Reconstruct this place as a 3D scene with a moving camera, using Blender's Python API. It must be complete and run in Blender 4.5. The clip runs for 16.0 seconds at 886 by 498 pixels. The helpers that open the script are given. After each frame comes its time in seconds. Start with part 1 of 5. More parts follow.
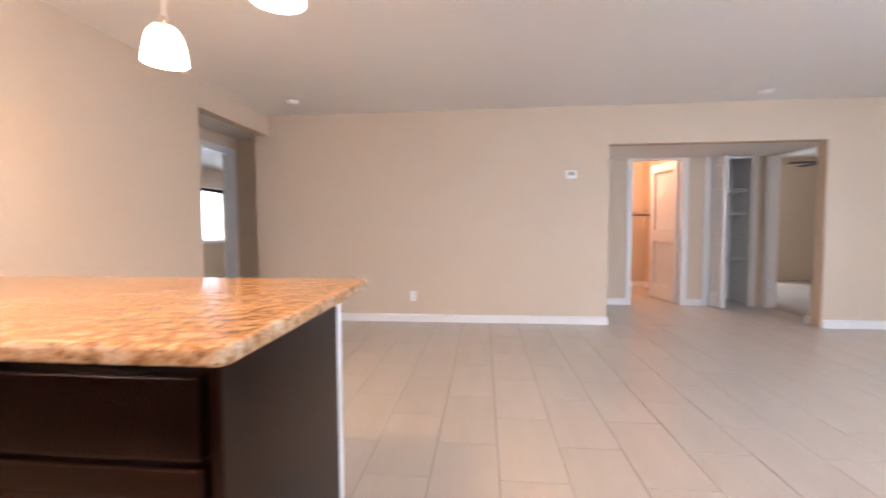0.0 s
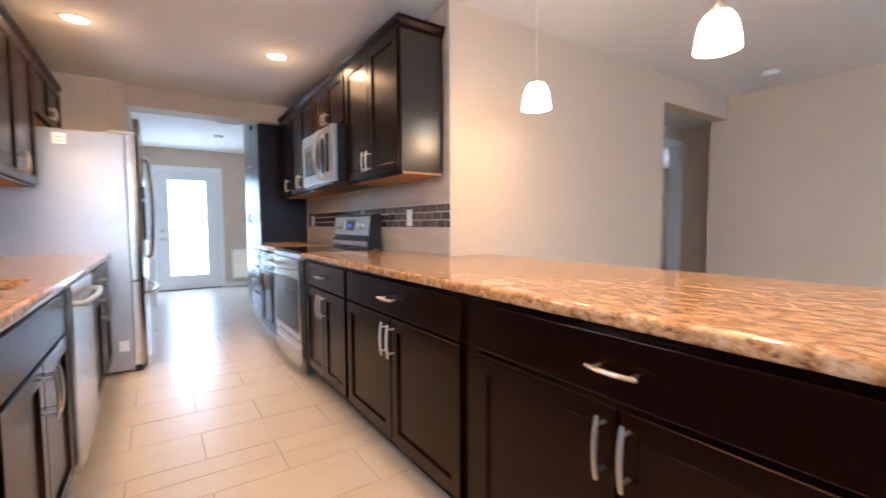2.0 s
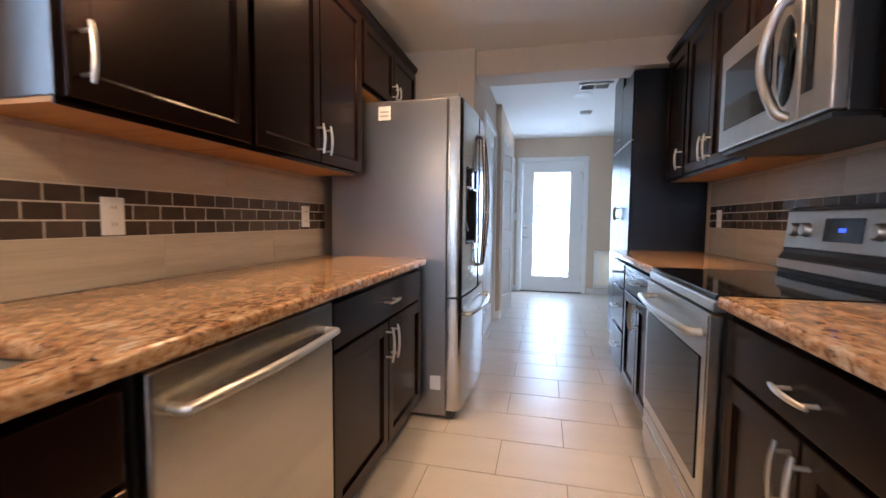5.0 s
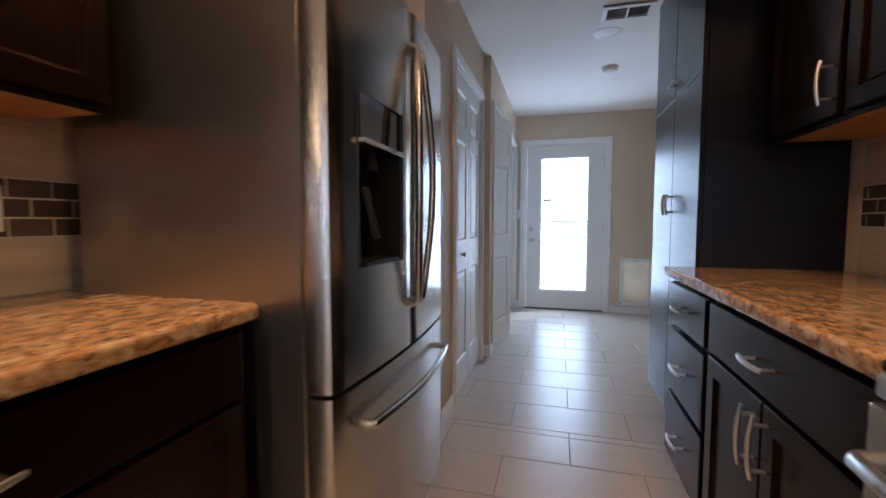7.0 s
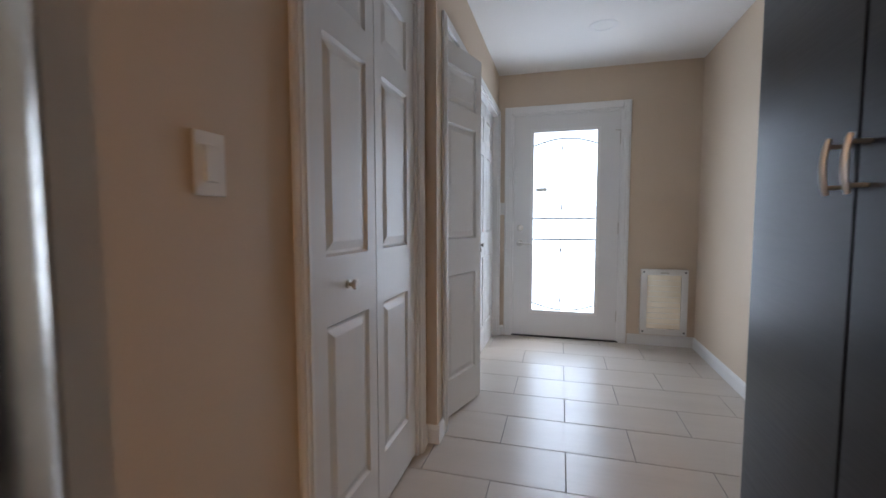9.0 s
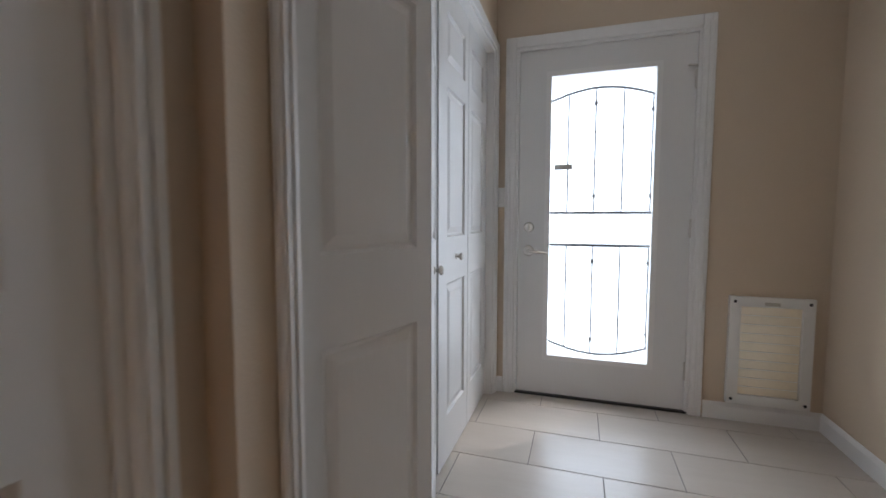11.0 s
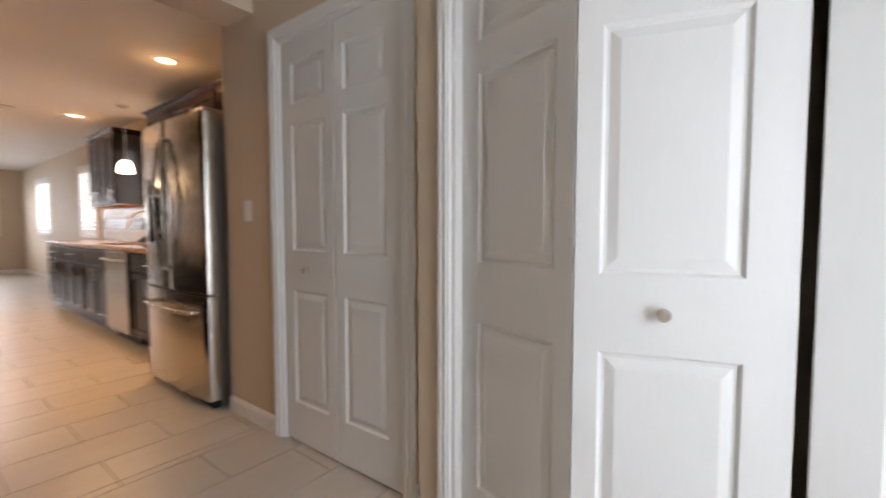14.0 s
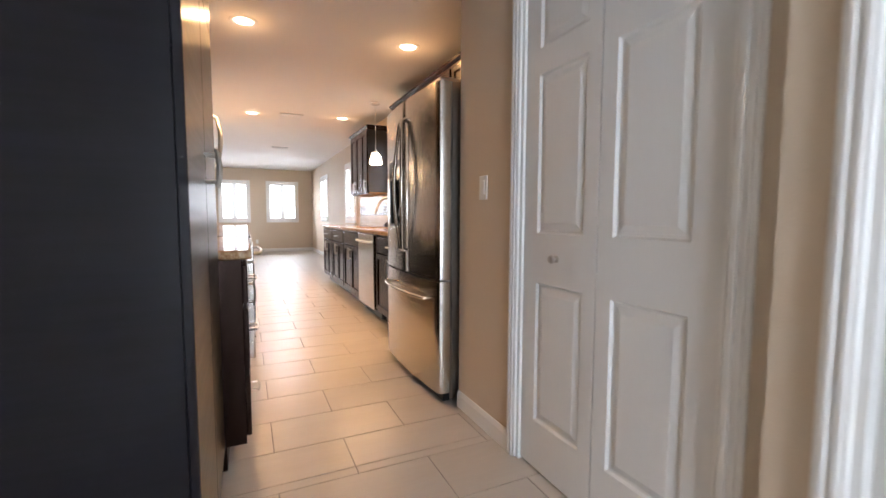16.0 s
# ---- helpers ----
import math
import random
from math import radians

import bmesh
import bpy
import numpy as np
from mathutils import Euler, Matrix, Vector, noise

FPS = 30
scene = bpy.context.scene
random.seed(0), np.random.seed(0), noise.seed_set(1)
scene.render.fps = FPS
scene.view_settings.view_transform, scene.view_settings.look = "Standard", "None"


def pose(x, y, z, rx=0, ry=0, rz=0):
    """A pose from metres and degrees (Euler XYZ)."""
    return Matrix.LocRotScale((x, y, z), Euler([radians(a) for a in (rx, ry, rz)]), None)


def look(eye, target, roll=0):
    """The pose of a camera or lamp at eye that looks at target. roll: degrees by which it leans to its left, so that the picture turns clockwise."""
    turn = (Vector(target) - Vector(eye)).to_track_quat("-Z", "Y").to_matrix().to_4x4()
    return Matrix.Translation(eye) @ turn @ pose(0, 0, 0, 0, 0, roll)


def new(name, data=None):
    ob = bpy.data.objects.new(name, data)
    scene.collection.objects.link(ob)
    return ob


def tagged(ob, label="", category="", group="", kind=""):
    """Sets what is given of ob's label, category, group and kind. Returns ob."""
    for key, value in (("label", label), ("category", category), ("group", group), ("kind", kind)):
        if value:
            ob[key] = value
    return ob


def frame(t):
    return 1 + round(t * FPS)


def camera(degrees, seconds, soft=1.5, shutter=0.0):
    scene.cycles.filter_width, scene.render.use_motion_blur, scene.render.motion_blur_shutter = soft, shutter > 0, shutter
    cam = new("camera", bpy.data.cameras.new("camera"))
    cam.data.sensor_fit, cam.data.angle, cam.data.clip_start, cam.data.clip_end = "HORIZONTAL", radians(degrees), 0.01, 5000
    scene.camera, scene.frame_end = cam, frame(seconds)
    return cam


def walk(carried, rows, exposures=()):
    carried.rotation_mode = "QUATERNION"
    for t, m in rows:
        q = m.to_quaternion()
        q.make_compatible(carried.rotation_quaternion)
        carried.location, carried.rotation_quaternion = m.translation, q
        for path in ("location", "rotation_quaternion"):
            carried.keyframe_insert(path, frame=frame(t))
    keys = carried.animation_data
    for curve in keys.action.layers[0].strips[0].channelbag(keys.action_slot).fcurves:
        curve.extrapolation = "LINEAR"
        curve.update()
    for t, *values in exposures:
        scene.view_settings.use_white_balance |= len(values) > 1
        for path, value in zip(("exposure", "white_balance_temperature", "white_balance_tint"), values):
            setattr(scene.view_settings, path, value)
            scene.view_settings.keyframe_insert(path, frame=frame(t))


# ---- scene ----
cam = camera(92.5, 16.0, shutter=0.4)
PATH = [
    (0, (-0.126, 1.007, 1.108), (1.862, 1.2, 1.002), -0.3),
    (0.5, (-0.3, 1.098, 1.101), (1.575, 1.783, 0.993), -0.3),
    (1, (-0.372, 1.206, 1.107), (1.303, 2.293, 0.993), -0.2),
    (1.5, (-0.386, 1.334, 1.101), (1.049, 2.722, 0.982), -0.2),
    (2, (-0.304, 1.452, 1.105), (0.809, 3.109, 0.988), -0.3),
    (2.5, (-0.234, 1.612, 1.107), (0.515, 3.462, 0.989), -0.2),
    (3, (-0.18, 1.846, 1.113), (0.164, 3.813, 0.998), 0.0),
    (3.5, (-0.1, 2.099, 1.103), (-0.124, 4.096, 0.986), 0.0),
    (4, (-0.03, 2.417, 1.118), (-0.31, 4.393, 0.996), -0.1),
    (6.5, (0.059, 4.159, 1.124), (-0.459, 6.086, 0.984), 0.4),
    (7, (0.085, 4.509, 1.104), (-0.441, 6.435, 0.973), 0.0),
    (7.5, (0.113, 4.873, 1.101), (-0.408, 6.8, 0.97), 0.0),
    (8, (0.113, 5.244, 1.096), (-0.412, 7.169, 0.964), 0.1),
    (8.5, (0.122, 5.608, 1.093), (-0.407, 7.532, 0.957), 0.0),
    (11, (0.036, 7.405, 1.059), (-0.573, 9.304, 0.919), 0.1),
    (11.5, (0.13, 7.707, 1.054), (-0.731, 9.508, 0.93), -0.1),
    (12, (0.294, 7.94, 1.062), (-1.035, 9.431, 0.954), -0.2),
    (12.5, (0.478, 8.152, 1.042), (-1.256, 9.145, 0.975), -0.3),
    (13, (0.611, 8.437, 1.051), (-1.372, 8.686, 0.975), 0.2),
    (13.5, (0.713, 8.729, 1.104), (-1.205, 8.175, 0.983), 0.0),
    (14, (0.723, 8.899, 1.105), (-0.868, 7.692, 0.998), -0.0),
    (14.5, (0.668, 9.043, 1.11), (-0.54, 7.452, 1.003), 0.1),
    (15, (0.624, 8.939, 1.106), (-0.371, 7.209, 0.984), 0.2),
    (15.5, (0.61, 8.712, 1.089), (-0.273, 6.923, 0.947), 0.1),
    (16, (0.54, 8.407, 1.05), (-0.296, 6.597, 0.898), 0.2),
]
walk(cam, [(t, look(eye, target, roll)) for t, eye, target, roll in PATH], exposures=[(0, 0.02, 5900, 18), (1.5, 0.0, 5300, 15), (2.5, -0.46, 5250, 11), (4.0, -0.43, 5150, 11), (6.5, -1.08, 5350, 14), (7.0, -1.18, 5450, 14.5), (8.5, -1.28, 6000, 17), (11.0, -1.7, 6500, 17), (12.0, -1.97, 6800, 20), (12.5, -2.03, 6850, 20), (13.0, -1.5, 6950, 20), (14.0, -0.85, 6900, 18), (15.0, -0.56, 6750, 17), (16.0, -0.38, 6450, 16)])

# ---------------------------------------------------------------- light
world = bpy.data.worlds.new("sky")
scene.world = world
world.use_nodes = True
wn = world.node_tree.nodes
sky = wn.new("ShaderNodeTexSky")
sky.sky_type, sky.sun_disc = "NISHITA", False
sky.sun_elevation, sky.sun_rotation = radians(55), radians(150)
wn["Background"].inputs["Strength"].default_value = 0.15
world.node_tree.links.new(sky.outputs["Color"], wn["Background"].inputs["Color"])


def lamp(name, kind, m, energy, color, size=0.1, size_y=None, spread=180):
    d = bpy.data.lights.new(name, kind)
    d.energy, d.color = energy, color
    if kind == "AREA":
        d.size = size
        d.spread = radians(spread)
        if size_y:
            d.shape, d.size_y = "RECTANGLE", size_y
        else:
            d.shape = "DISK"
    elif kind in ("POINT", "SPOT"):
        d.shadow_soft_size = size
    ob = new(name, d)
    ob.matrix_world = m
    return ob


sun = lamp("sun", "SUN", look((20, 30, 45), (0, 9, 0)), 2.5, (1.0, 0.96, 0.9))
sun.data.angle = radians(0.6)
DAY = (0.8, 0.905, 1.0)
WARM = (1.0, 0.575, 0.24)
# daylight in the openings: back door, sink window, living-room windows
lamp("daylight_back_door", "AREA", pose(0.14, 10.5, 1.1, -90, 0, 0), 270, (0.745, 0.88, 1.0), 2.0, 2.3)
lamp("daylight_sink_window", "AREA", pose(-1.41, 3.27, 1.65, 0, -90, 0), 34, DAY, 0.9, 0.85)
lamp("daylight_side_window", "AREA", pose(-1.46, 0.16, 1.5, 0, -90, 0), 85, DAY, 1.1, 0.7)
lamp("daylight_side_window", "AREA", pose(-1.46, -2.93, 1.5, 0, -90, 0), 190, DAY, 1.1, 0.9)
for wx in (-0.445, 0.845):
    lamp("daylight_rear_window", "AREA", pose(wx, -5.36, 1.47, 90, 0, 0), 310, DAY, 0.86, 1.17)

lamp("daylight_bedroom_window", "AREA", pose(8.73, 7.2, 1.36, -90, 0, 0), 280, DAY, 0.9, 1.1)
# added lamp to brighten the far bedroom, no window there is known
lamp("unseen_far_room_light", "AREA", pose(9.1, -3.6, 1.42, 0, 90, 0), 75, DAY, 1.2, 0.95)

# ---------------------------------------------------------------- materials
def mat(name, base, rough=0.5, metal=0.0, var=0.06, scale=6.0, fine=120.0, bump=0.02, stretch=(1, 1, 1), second=None, spec=0.5, rvar=0.0):
    m = bpy.data.materials.new(name)
    m.use_nodes = True
    nt = m.node_tree
    n, l = nt.nodes, nt.links
    b = n["Principled BSDF"]
    b.inputs["Roughness"].default_value = rough
    b.inputs["Metallic"].default_value = metal
    b.inputs["Specular IOR Level"].default_value = spec
    tc = n.new("ShaderNodeTexCoord")
    mp = n.new("ShaderNodeMapping")
    mp.inputs["Scale"].default_value = stretch
    l.new(tc.outputs["Object"], mp.inputs["Vector"])
    big = n.new("ShaderNodeTexNoise")
    big.inputs["Scale"].default_value = scale
    big.inputs["Detail"].default_value = 5
    l.new(mp.outputs["Vector"], big.inputs["Vector"])
    small = n.new("ShaderNodeTexNoise")
    small.inputs["Scale"].default_value = fine
    small.inputs["Detail"].default_value = 3
    l.new(mp.outputs["Vector"], small.inputs["Vector"])
    mix = n.new("ShaderNodeMix")
    mix.data_type = "RGBA"
    c2 = second or [c * (1 - 2.5 * var) for c in base]
    mix.inputs["A"].default_value = (*base, 1)
    mix.inputs["B"].default_value = (*c2, 1)
    ramp = n.new("ShaderNodeValToRGB")
    ramp.color_ramp.elements[0].position, ramp.color_ramp.elements[1].position = 0.35, 0.7
    add = n.new("ShaderNodeMath")
    add.operation = "MULTIPLY_ADD"
    add.inputs[1].default_value = 0.35
    l.new(small.outputs["Fac"], add.inputs[0])
    mul = n.new("ShaderNodeMath")
    mul.operation = "MULTIPLY"
    mul.inputs[1].default_value = 0.65
    l.new(big.outputs["Fac"], mul.inputs[0])
    l.new(mul.outputs[0], add.inputs[2])
    l.new(add.outputs[0], ramp.inputs["Fac"])
    l.new(ramp.outputs["Color"], mix.inputs["Factor"])
    l.new(mix.outputs["Result"], b.inputs["Base Color"])
    if rvar:
        mr = n.new("ShaderNodeMapRange")
        mr.inputs["To Min"].default_value, mr.inputs["To Max"].default_value = rough - rvar, rough + rvar
        l.new(big.outputs["Fac"], mr.inputs["Value"])
        l.new(mr.outputs["Result"], b.inputs["Roughness"])
    if bump:
        bp = n.new("ShaderNodeBump")
        bp.inputs["Strength"].default_value = 0.35
        bp.inputs["Distance"].default_value = bump * 0.05
        l.new(small.outputs["Fac"], bp.inputs["Height"])
        l.new(bp.outputs["Normal"], b.inputs["Normal"])
    return m


def glow(name, color, strength):
    m = bpy.data.materials.new(name)
    m.use_nodes = True
    b = m.node_tree.nodes["Principled BSDF"]
    b.inputs["Base Color"].default_value = (*color, 1)
    b.inputs["Emission Color"].default_value = (*color, 1)
    b.inputs["Emission Strength"].default_value = strength
    return m


WALL = mat("beige_wall_paint", (0.625, 0.507, 0.382), 0.75, var=0.02, scale=1.2, fine=160, bump=0.03)
CEIL = mat("white_ceiling_paint", (0.85, 0.83, 0.8), 0.85, var=0.015, scale=1.0, fine=90, bump=0.05)
TRIM = mat("white_trim_paint", (0.8, 0.79, 0.77), 0.38, var=0.012, scale=4, fine=60, bump=0.006)
DOOR = mat("white_door_paint", (0.74, 0.73, 0.71), 0.42, var=0.015, scale=3, fine=90, bump=0.012, stretch=(1, 1, 0.15))
WOOD = mat("espresso_wood", (0.0058, 0.0021, 0.0013), 0.25, var=0.2, scale=5, fine=70, bump=0.0, stretch=(4, 4, 0.35), second=(0.0038, 0.0014, 0.0009), spec=0.22, rvar=0.0)
WOOD.node_tree.nodes["Principled BSDF"].inputs["Specular Tint"].default_value = (1.0, 0.63, 0.52, 1)
WOODG = mat("satin_espresso_end_panel", (0.009, 0.0034, 0.0022), 0.28, var=0.2, scale=5, fine=70, bump=0.0, stretch=(4, 4, 0.35), spec=0.7)
LAMW = mat("dark_laminate", (0.003, 0.0027, 0.0048), 0.3, var=0.2, scale=4, fine=9, bump=0.032, stretch=(0.7, 0.7, 9), second=(0.006, 0.0054, 0.0096), spec=0.3, rvar=0.05)
RAWW = mat("raw_maple_underside", (0.5, 0.26, 0.09), 0.6, var=0.12, scale=6, fine=60, stretch=(6, 0.6, 1))
STEEL = mat("brushed_stainless", (0.54, 0.505, 0.455), 0.21, 1.0, var=0.05, scale=3, fine=220, bump=0.006, stretch=(0.15, 0.15, 6), rvar=0.05)
STEELH = mat("brushed_stainless_flat", (0.58, 0.56, 0.53), 0.32, 1.0, var=0.05, scale=3, fine=220, bump=0.006, stretch=(6, 0.2, 0.2), rvar=0.05)
GREYP = mat("grey_painted_steel", (0.42, 0.39, 0.36), 0.3, 1.0, var=0.03, scale=4, fine=200, bump=0.02)
NICKEL = mat("satin_nickel", (0.6, 0.57, 0.525), 0.34, 1.0, var=0.02, scale=20, fine=200, bump=0.0)
BLACK = mat("black_plastic", (0.012, 0.012, 0.013), 0.35, var=0.1, scale=9, fine=90, bump=0.004)
GLASSK = mat("black_glass", (0.006, 0.006, 0.007), 0.06, var=0.1, scale=3, fine=30, bump=0.0)
PLASTIC = mat("white_plastic", (0.8, 0.79, 0.76), 0.35, var=0.01, scale=9, fine=60, bump=0.0)
GROUT = mat("grey_grout", (0.27, 0.25, 0.225), 0.9, var=0.12, scale=8, fine=150, bump=0.05)
IRON = mat("black_iron", (0.05, 0.05, 0.052), 0.5, 0.6, var=0.1, scale=12, fine=80)
CARPET = mat("tan_carpet", (0.42, 0.34, 0.26), 0.95, var=0.1, scale=20, fine=400, bump=0.2)
CONCRETE = mat("sunlit_concrete", (0.62, 0.6, 0.57), 0.85, var=0.08, scale=2, fine=60, bump=0.08)
STUCCO = mat("pale_stucco", (0.66, 0.6, 0.52), 0.9, var=0.06, scale=2, fine=90, bump=0.1)
RECESS = mat("matte_black_recess", (0.006, 0.006, 0.006), 0.6, var=0.1, scale=9, fine=60, bump=0.0, spec=0.15)
BULB = glow("lit_lens", (1.0, 0.86, 0.66), 14)
SHADE = glow("lit_opal_glass", (1.0, 0.8, 0.54), 22)
DISPLAY = glow("blue_display", (0.08, 0.16, 0.9), 1.2)
PETFLAP = mat("cream_translucent_flap", (0.8, 0.7, 0.54), 0.6, var=0.05, scale=6, fine=60)
PETFLAP.node_tree.nodes["Principled BSDF"].inputs["Transmission Weight"].default_value = 0.22

TILE = mat("porcelain_floor_tile", (0.545, 0.49, 0.43), 0.29, var=0.05, scale=2.0, fine=14, bump=0.0, stretch=(0.55, 4, 1), second=(0.5, 0.445, 0.385), rvar=0.03, spec=0.75)
def vary(m, amount):
    nt = m.node_tree
    n, l = nt.nodes, nt.links
    b = n["Principled BSDF"]
    link = b.inputs["Base Color"].links[0]
    src = link.from_socket
    info = n.new("ShaderNodeObjectInfo")
    hsv = n.new("ShaderNodeHueSaturation")
    mr = n.new("ShaderNodeMapRange")
    mr.inputs["To Min"].default_value, mr.inputs["To Max"].default_value = 1 - amount, 1 + amount
    l.new(info.outputs["Random"], mr.inputs["Value"])
    l.new(mr.outputs["Result"], hsv.inputs["Value"])
    l.new(src, hsv.inputs["Color"])
    l.new(hsv.outputs["Color"], b.inputs["Base Color"])
    cmb = n.new("ShaderNodeCombineXYZ")
    ml = n.new("ShaderNodeMath")
    ml.operation = "MULTIPLY"
    ml.inputs[1].default_value = 37.0
    l.new(info.outputs["Random"], ml.inputs[0])
    l.new(ml.outputs[0], cmb.inputs["X"])
    l.new(ml.outputs[0], cmb.inputs["Z"])
    for k in n:
        if k.bl_idname == "ShaderNodeMapping":
            l.new(cmb.outputs["Vector"], k.inputs["Location"])
vary(TILE, 0.03)
SPLASH = mat("beige_wall_tile", (0.53, 0.465, 0.375), 0.24, var=0.05, scale=3.0, fine=26, bump=0.0, stretch=(7, 0.4, 7), second=(0.41, 0.345, 0.265))
vary(SPLASH, 0.04)
MOSAIC = mat("brown_glass_mosaic", (0.085, 0.062, 0.05), 0.12, var=0.2, scale=9, fine=60, bump=0.0, second=(0.055, 0.042, 0.034))
vary(MOSAIC, 0.3)
GROUTW = mat("pale_wall_grout", (0.6, 0.55, 0.48), 0.85, var=0.06, scale=8, fine=150, bump=0.03)
# dark iron coloured paler, the outdoor glare over the bars put into it
GATE = mat("glare_paled_iron", (0.17, 0.17, 0.175), 0.6, 0.2, var=0.1, scale=12, fine=80)


def granite():
    m = bpy.data.materials.new("gold_brown_granite")
    m.use_nodes = True
    nt = m.node_tree
    n, l = nt.nodes, nt.links
    b = n["Principled BSDF"]
    b.inputs["Roughness"].default_value = 0.12
    tc = n.new("ShaderNodeTexCoord")
    mp = n.new("ShaderNodeMapping")
    mp.inputs["Scale"].default_value = (1, 0.7, 1)
    mp.inputs["Rotation"].default_value = (0, 0, 0.5)
    l.new(tc.outputs["Object"], mp.inputs["Vector"])
    def ntex(scale, detail, rough=0.6, dist=0.0):
        t = n.new("ShaderNodeTexNoise")
        t.inputs["Scale"].default_value, t.inputs["Detail"].default_value = scale, detail
        t.inputs["Roughness"].default_value, t.inputs["Distortion"].default_value = rough, dist
        l.new(mp.outputs["Vector"], t.inputs["Vector"])
        return t
    def ramp(src, stops):
        r = n.new("ShaderNodeValToRGB")
        e = r.color_ramp.elements
        e[0].position, e[0].color = stops[0][0], (*stops[0][1], 1)
        e[1].position, e[1].color = stops[-1][0], (*stops[-1][1], 1)
        for p, c in stops[1:-1]:
            k = e.new(p)
            k.color = (*c, 1)
        l.new(src, r.inputs["Fac"])
        return r
    body = ramp(ntex(40, 8, 0.76, 0.5).outputs["Fac"], [(0.33, (0.1, 0.042, 0.017)), (0.42, (0.27, 0.13, 0.05)), (0.51, (0.41, 0.235, 0.11)), (0.63, (0.55, 0.4, 0.25))])
    dark = ramp(ntex(58, 5, 0.75, 0.4).outputs["Fac"], [(0.55, (0, 0, 0)), (0.63, (1, 1, 1))])
    pale = ramp(ntex(20, 5, 0.65, 0.6).outputs["Fac"], [(0.57, (0, 0, 0)), (0.7, (1, 1, 1))])
    def mixc(a, bcol, fac):
        x = n.new("ShaderNodeMix")
        x.data_type = "RGBA"
        l.new(a, x.inputs["A"])
        x.inputs["B"].default_value = (*bcol, 1)
        l.new(fac, x.inputs["Factor"])
        return x
    one = mixc(body.outputs["Color"], (0.54, 0.43, 0.31), pale.outputs["Color"])
    two = mixc(one.outputs["Result"], (0.1, 0.05, 0.03), dark.outputs["Color"])
    l.new(two.outputs["Result"], b.inputs["Base Color"])
    return m


GRANITE = granite()

glass_m = bpy.data.materials.new("window_glass")
glass_m.use_nodes = True
gb = glass_m.node_tree.nodes["Principled BSDF"]
gb.inputs["Transmission Weight"].default_value, gb.inputs["Roughness"].default_value, gb.inputs["IOR"].default_value = 1.0, 0.0, 1.45
gb.inputs["Base Color"].default_value = (0.97, 0.98, 0.98, 1)

# ---------------------------------------------------------------- builders
def bx(bm, x0, x1, y0, y1, z0, z1):
    vs = [bm.verts.new((x, y, z)) for z in (z0, z1) for y in (y0, y1) for x in (x0, x1)]
    for f in ((0, 2, 3, 1), (4, 5, 7, 6), (0, 1, 5, 4), (2, 6, 7, 3), (0, 4, 6, 2), (1, 3, 7, 5)):
        bm.faces.new([vs[i] for i in f])
    return vs


def box(x0, x1, y0, y1, z0, z1, bev=0.0, seg=1):
    bm = bmesh.new()
    bx(bm, min(x0, x1), max(x0, x1), min(y0, y1), max(y0, y1), min(z0, z1), max(z0, z1))
    if bev:
        bmesh.ops.bevel(bm, geom=bm.edges[:], offset=bev, segments=seg, profile=0.5, affect="EDGES")
    return bm


def cyl(r, h, seg=20, r2=None, m=None):
    bm = bmesh.new()
    bmesh.ops.create_cone(bm, cap_ends=True, segments=seg, radius1=r, radius2=r if r2 is None else r2, depth=h, matrix=m or Matrix())
    return bm


def lathe(profile, seg=28):
    bm = bmesh.new()
    rings = []
    for r, z in profile:
        rings.append([bm.verts.new((r * math.cos(2 * math.pi * i / seg), r * math.sin(2 * math.pi * i / seg), z)) for i in range(seg)])
    for a, b in zip(rings, rings[1:]):
        for i in range(seg):
            j = (i + 1) % seg
            bm.faces.new((a[i], a[j], b[j], b[i]))
    return bm


def tube(points, r, seg=10, flat=1.0):
    """A tube along points; flat squeezes it across its second axis."""
    bm = bmesh.new()
    rings = []
    pts = [Vector(p) for p in points]
    d0 = (pts[1] - pts[0]).normalized()
    a = d0.cross(Vector((0.0, 0.0, 1.0)) if abs(d0.z) < 0.95 else Vector((1.0, 0.0, 0.0))).normalized()
    for i, p in enumerate(pts):
        d = (pts[min(i + 1, len(pts) - 1)] - pts[max(i - 1, 0)]).normalized()
        a = (a - d * a.dot(d)).normalized()
        b = a.cross(d).normalized()
        rr = r[i] if isinstance(r, (list, tuple)) else r
        rings.append([bm.verts.new(p + a * rr * math.cos(2 * math.pi * k / seg) + b * rr * flat * math.sin(2 * math.pi * k / seg)) for k in range(seg)])
    for a, b in zip(rings, rings[1:]):
        for k in range(seg):
            j = (k + 1) % seg
            bm.faces.new((a[k], a[j], b[j], b[k]))
    bm.faces.new(rings[0][::-1])
    bm.faces.new(rings[-1])
    return bm


def mesh_of(name, bm, material, smooth=False):
    bmesh.ops.recalc_face_normals(bm, faces=bm.faces[:])
    me = bpy.data.meshes.new(name)
    bm.to_mesh(me)
    bm.free()
    me.materials.append(material)
    if smooth:
        for p in me.polygons:
            p.use_smooth = True
        me.set_sharp_from_angle(angle=radians(38))
    return me


def part(name, bm, material, parent, label="", smooth=False, m=None):
    ob = new(name, mesh_of(name, bm, material, smooth))
    ob.parent = parent
    if m is not None:
        ob.matrix_basis = m
    if label:
        ob["label"] = label
    return ob


def thing(name, label, category, m=None, group="", kind=""):
    ob = new(name)
    ob.empty_display_size = 0.05
    ob.matrix_basis = m or Matrix()
    return tagged(ob, label, category, group, kind)


def solid(name, bm, material, label, category="", kind="structure", smooth=False, group=""):
    return tagged(new(name, mesh_of(name, bm, material, smooth)), label, category, group, kind)


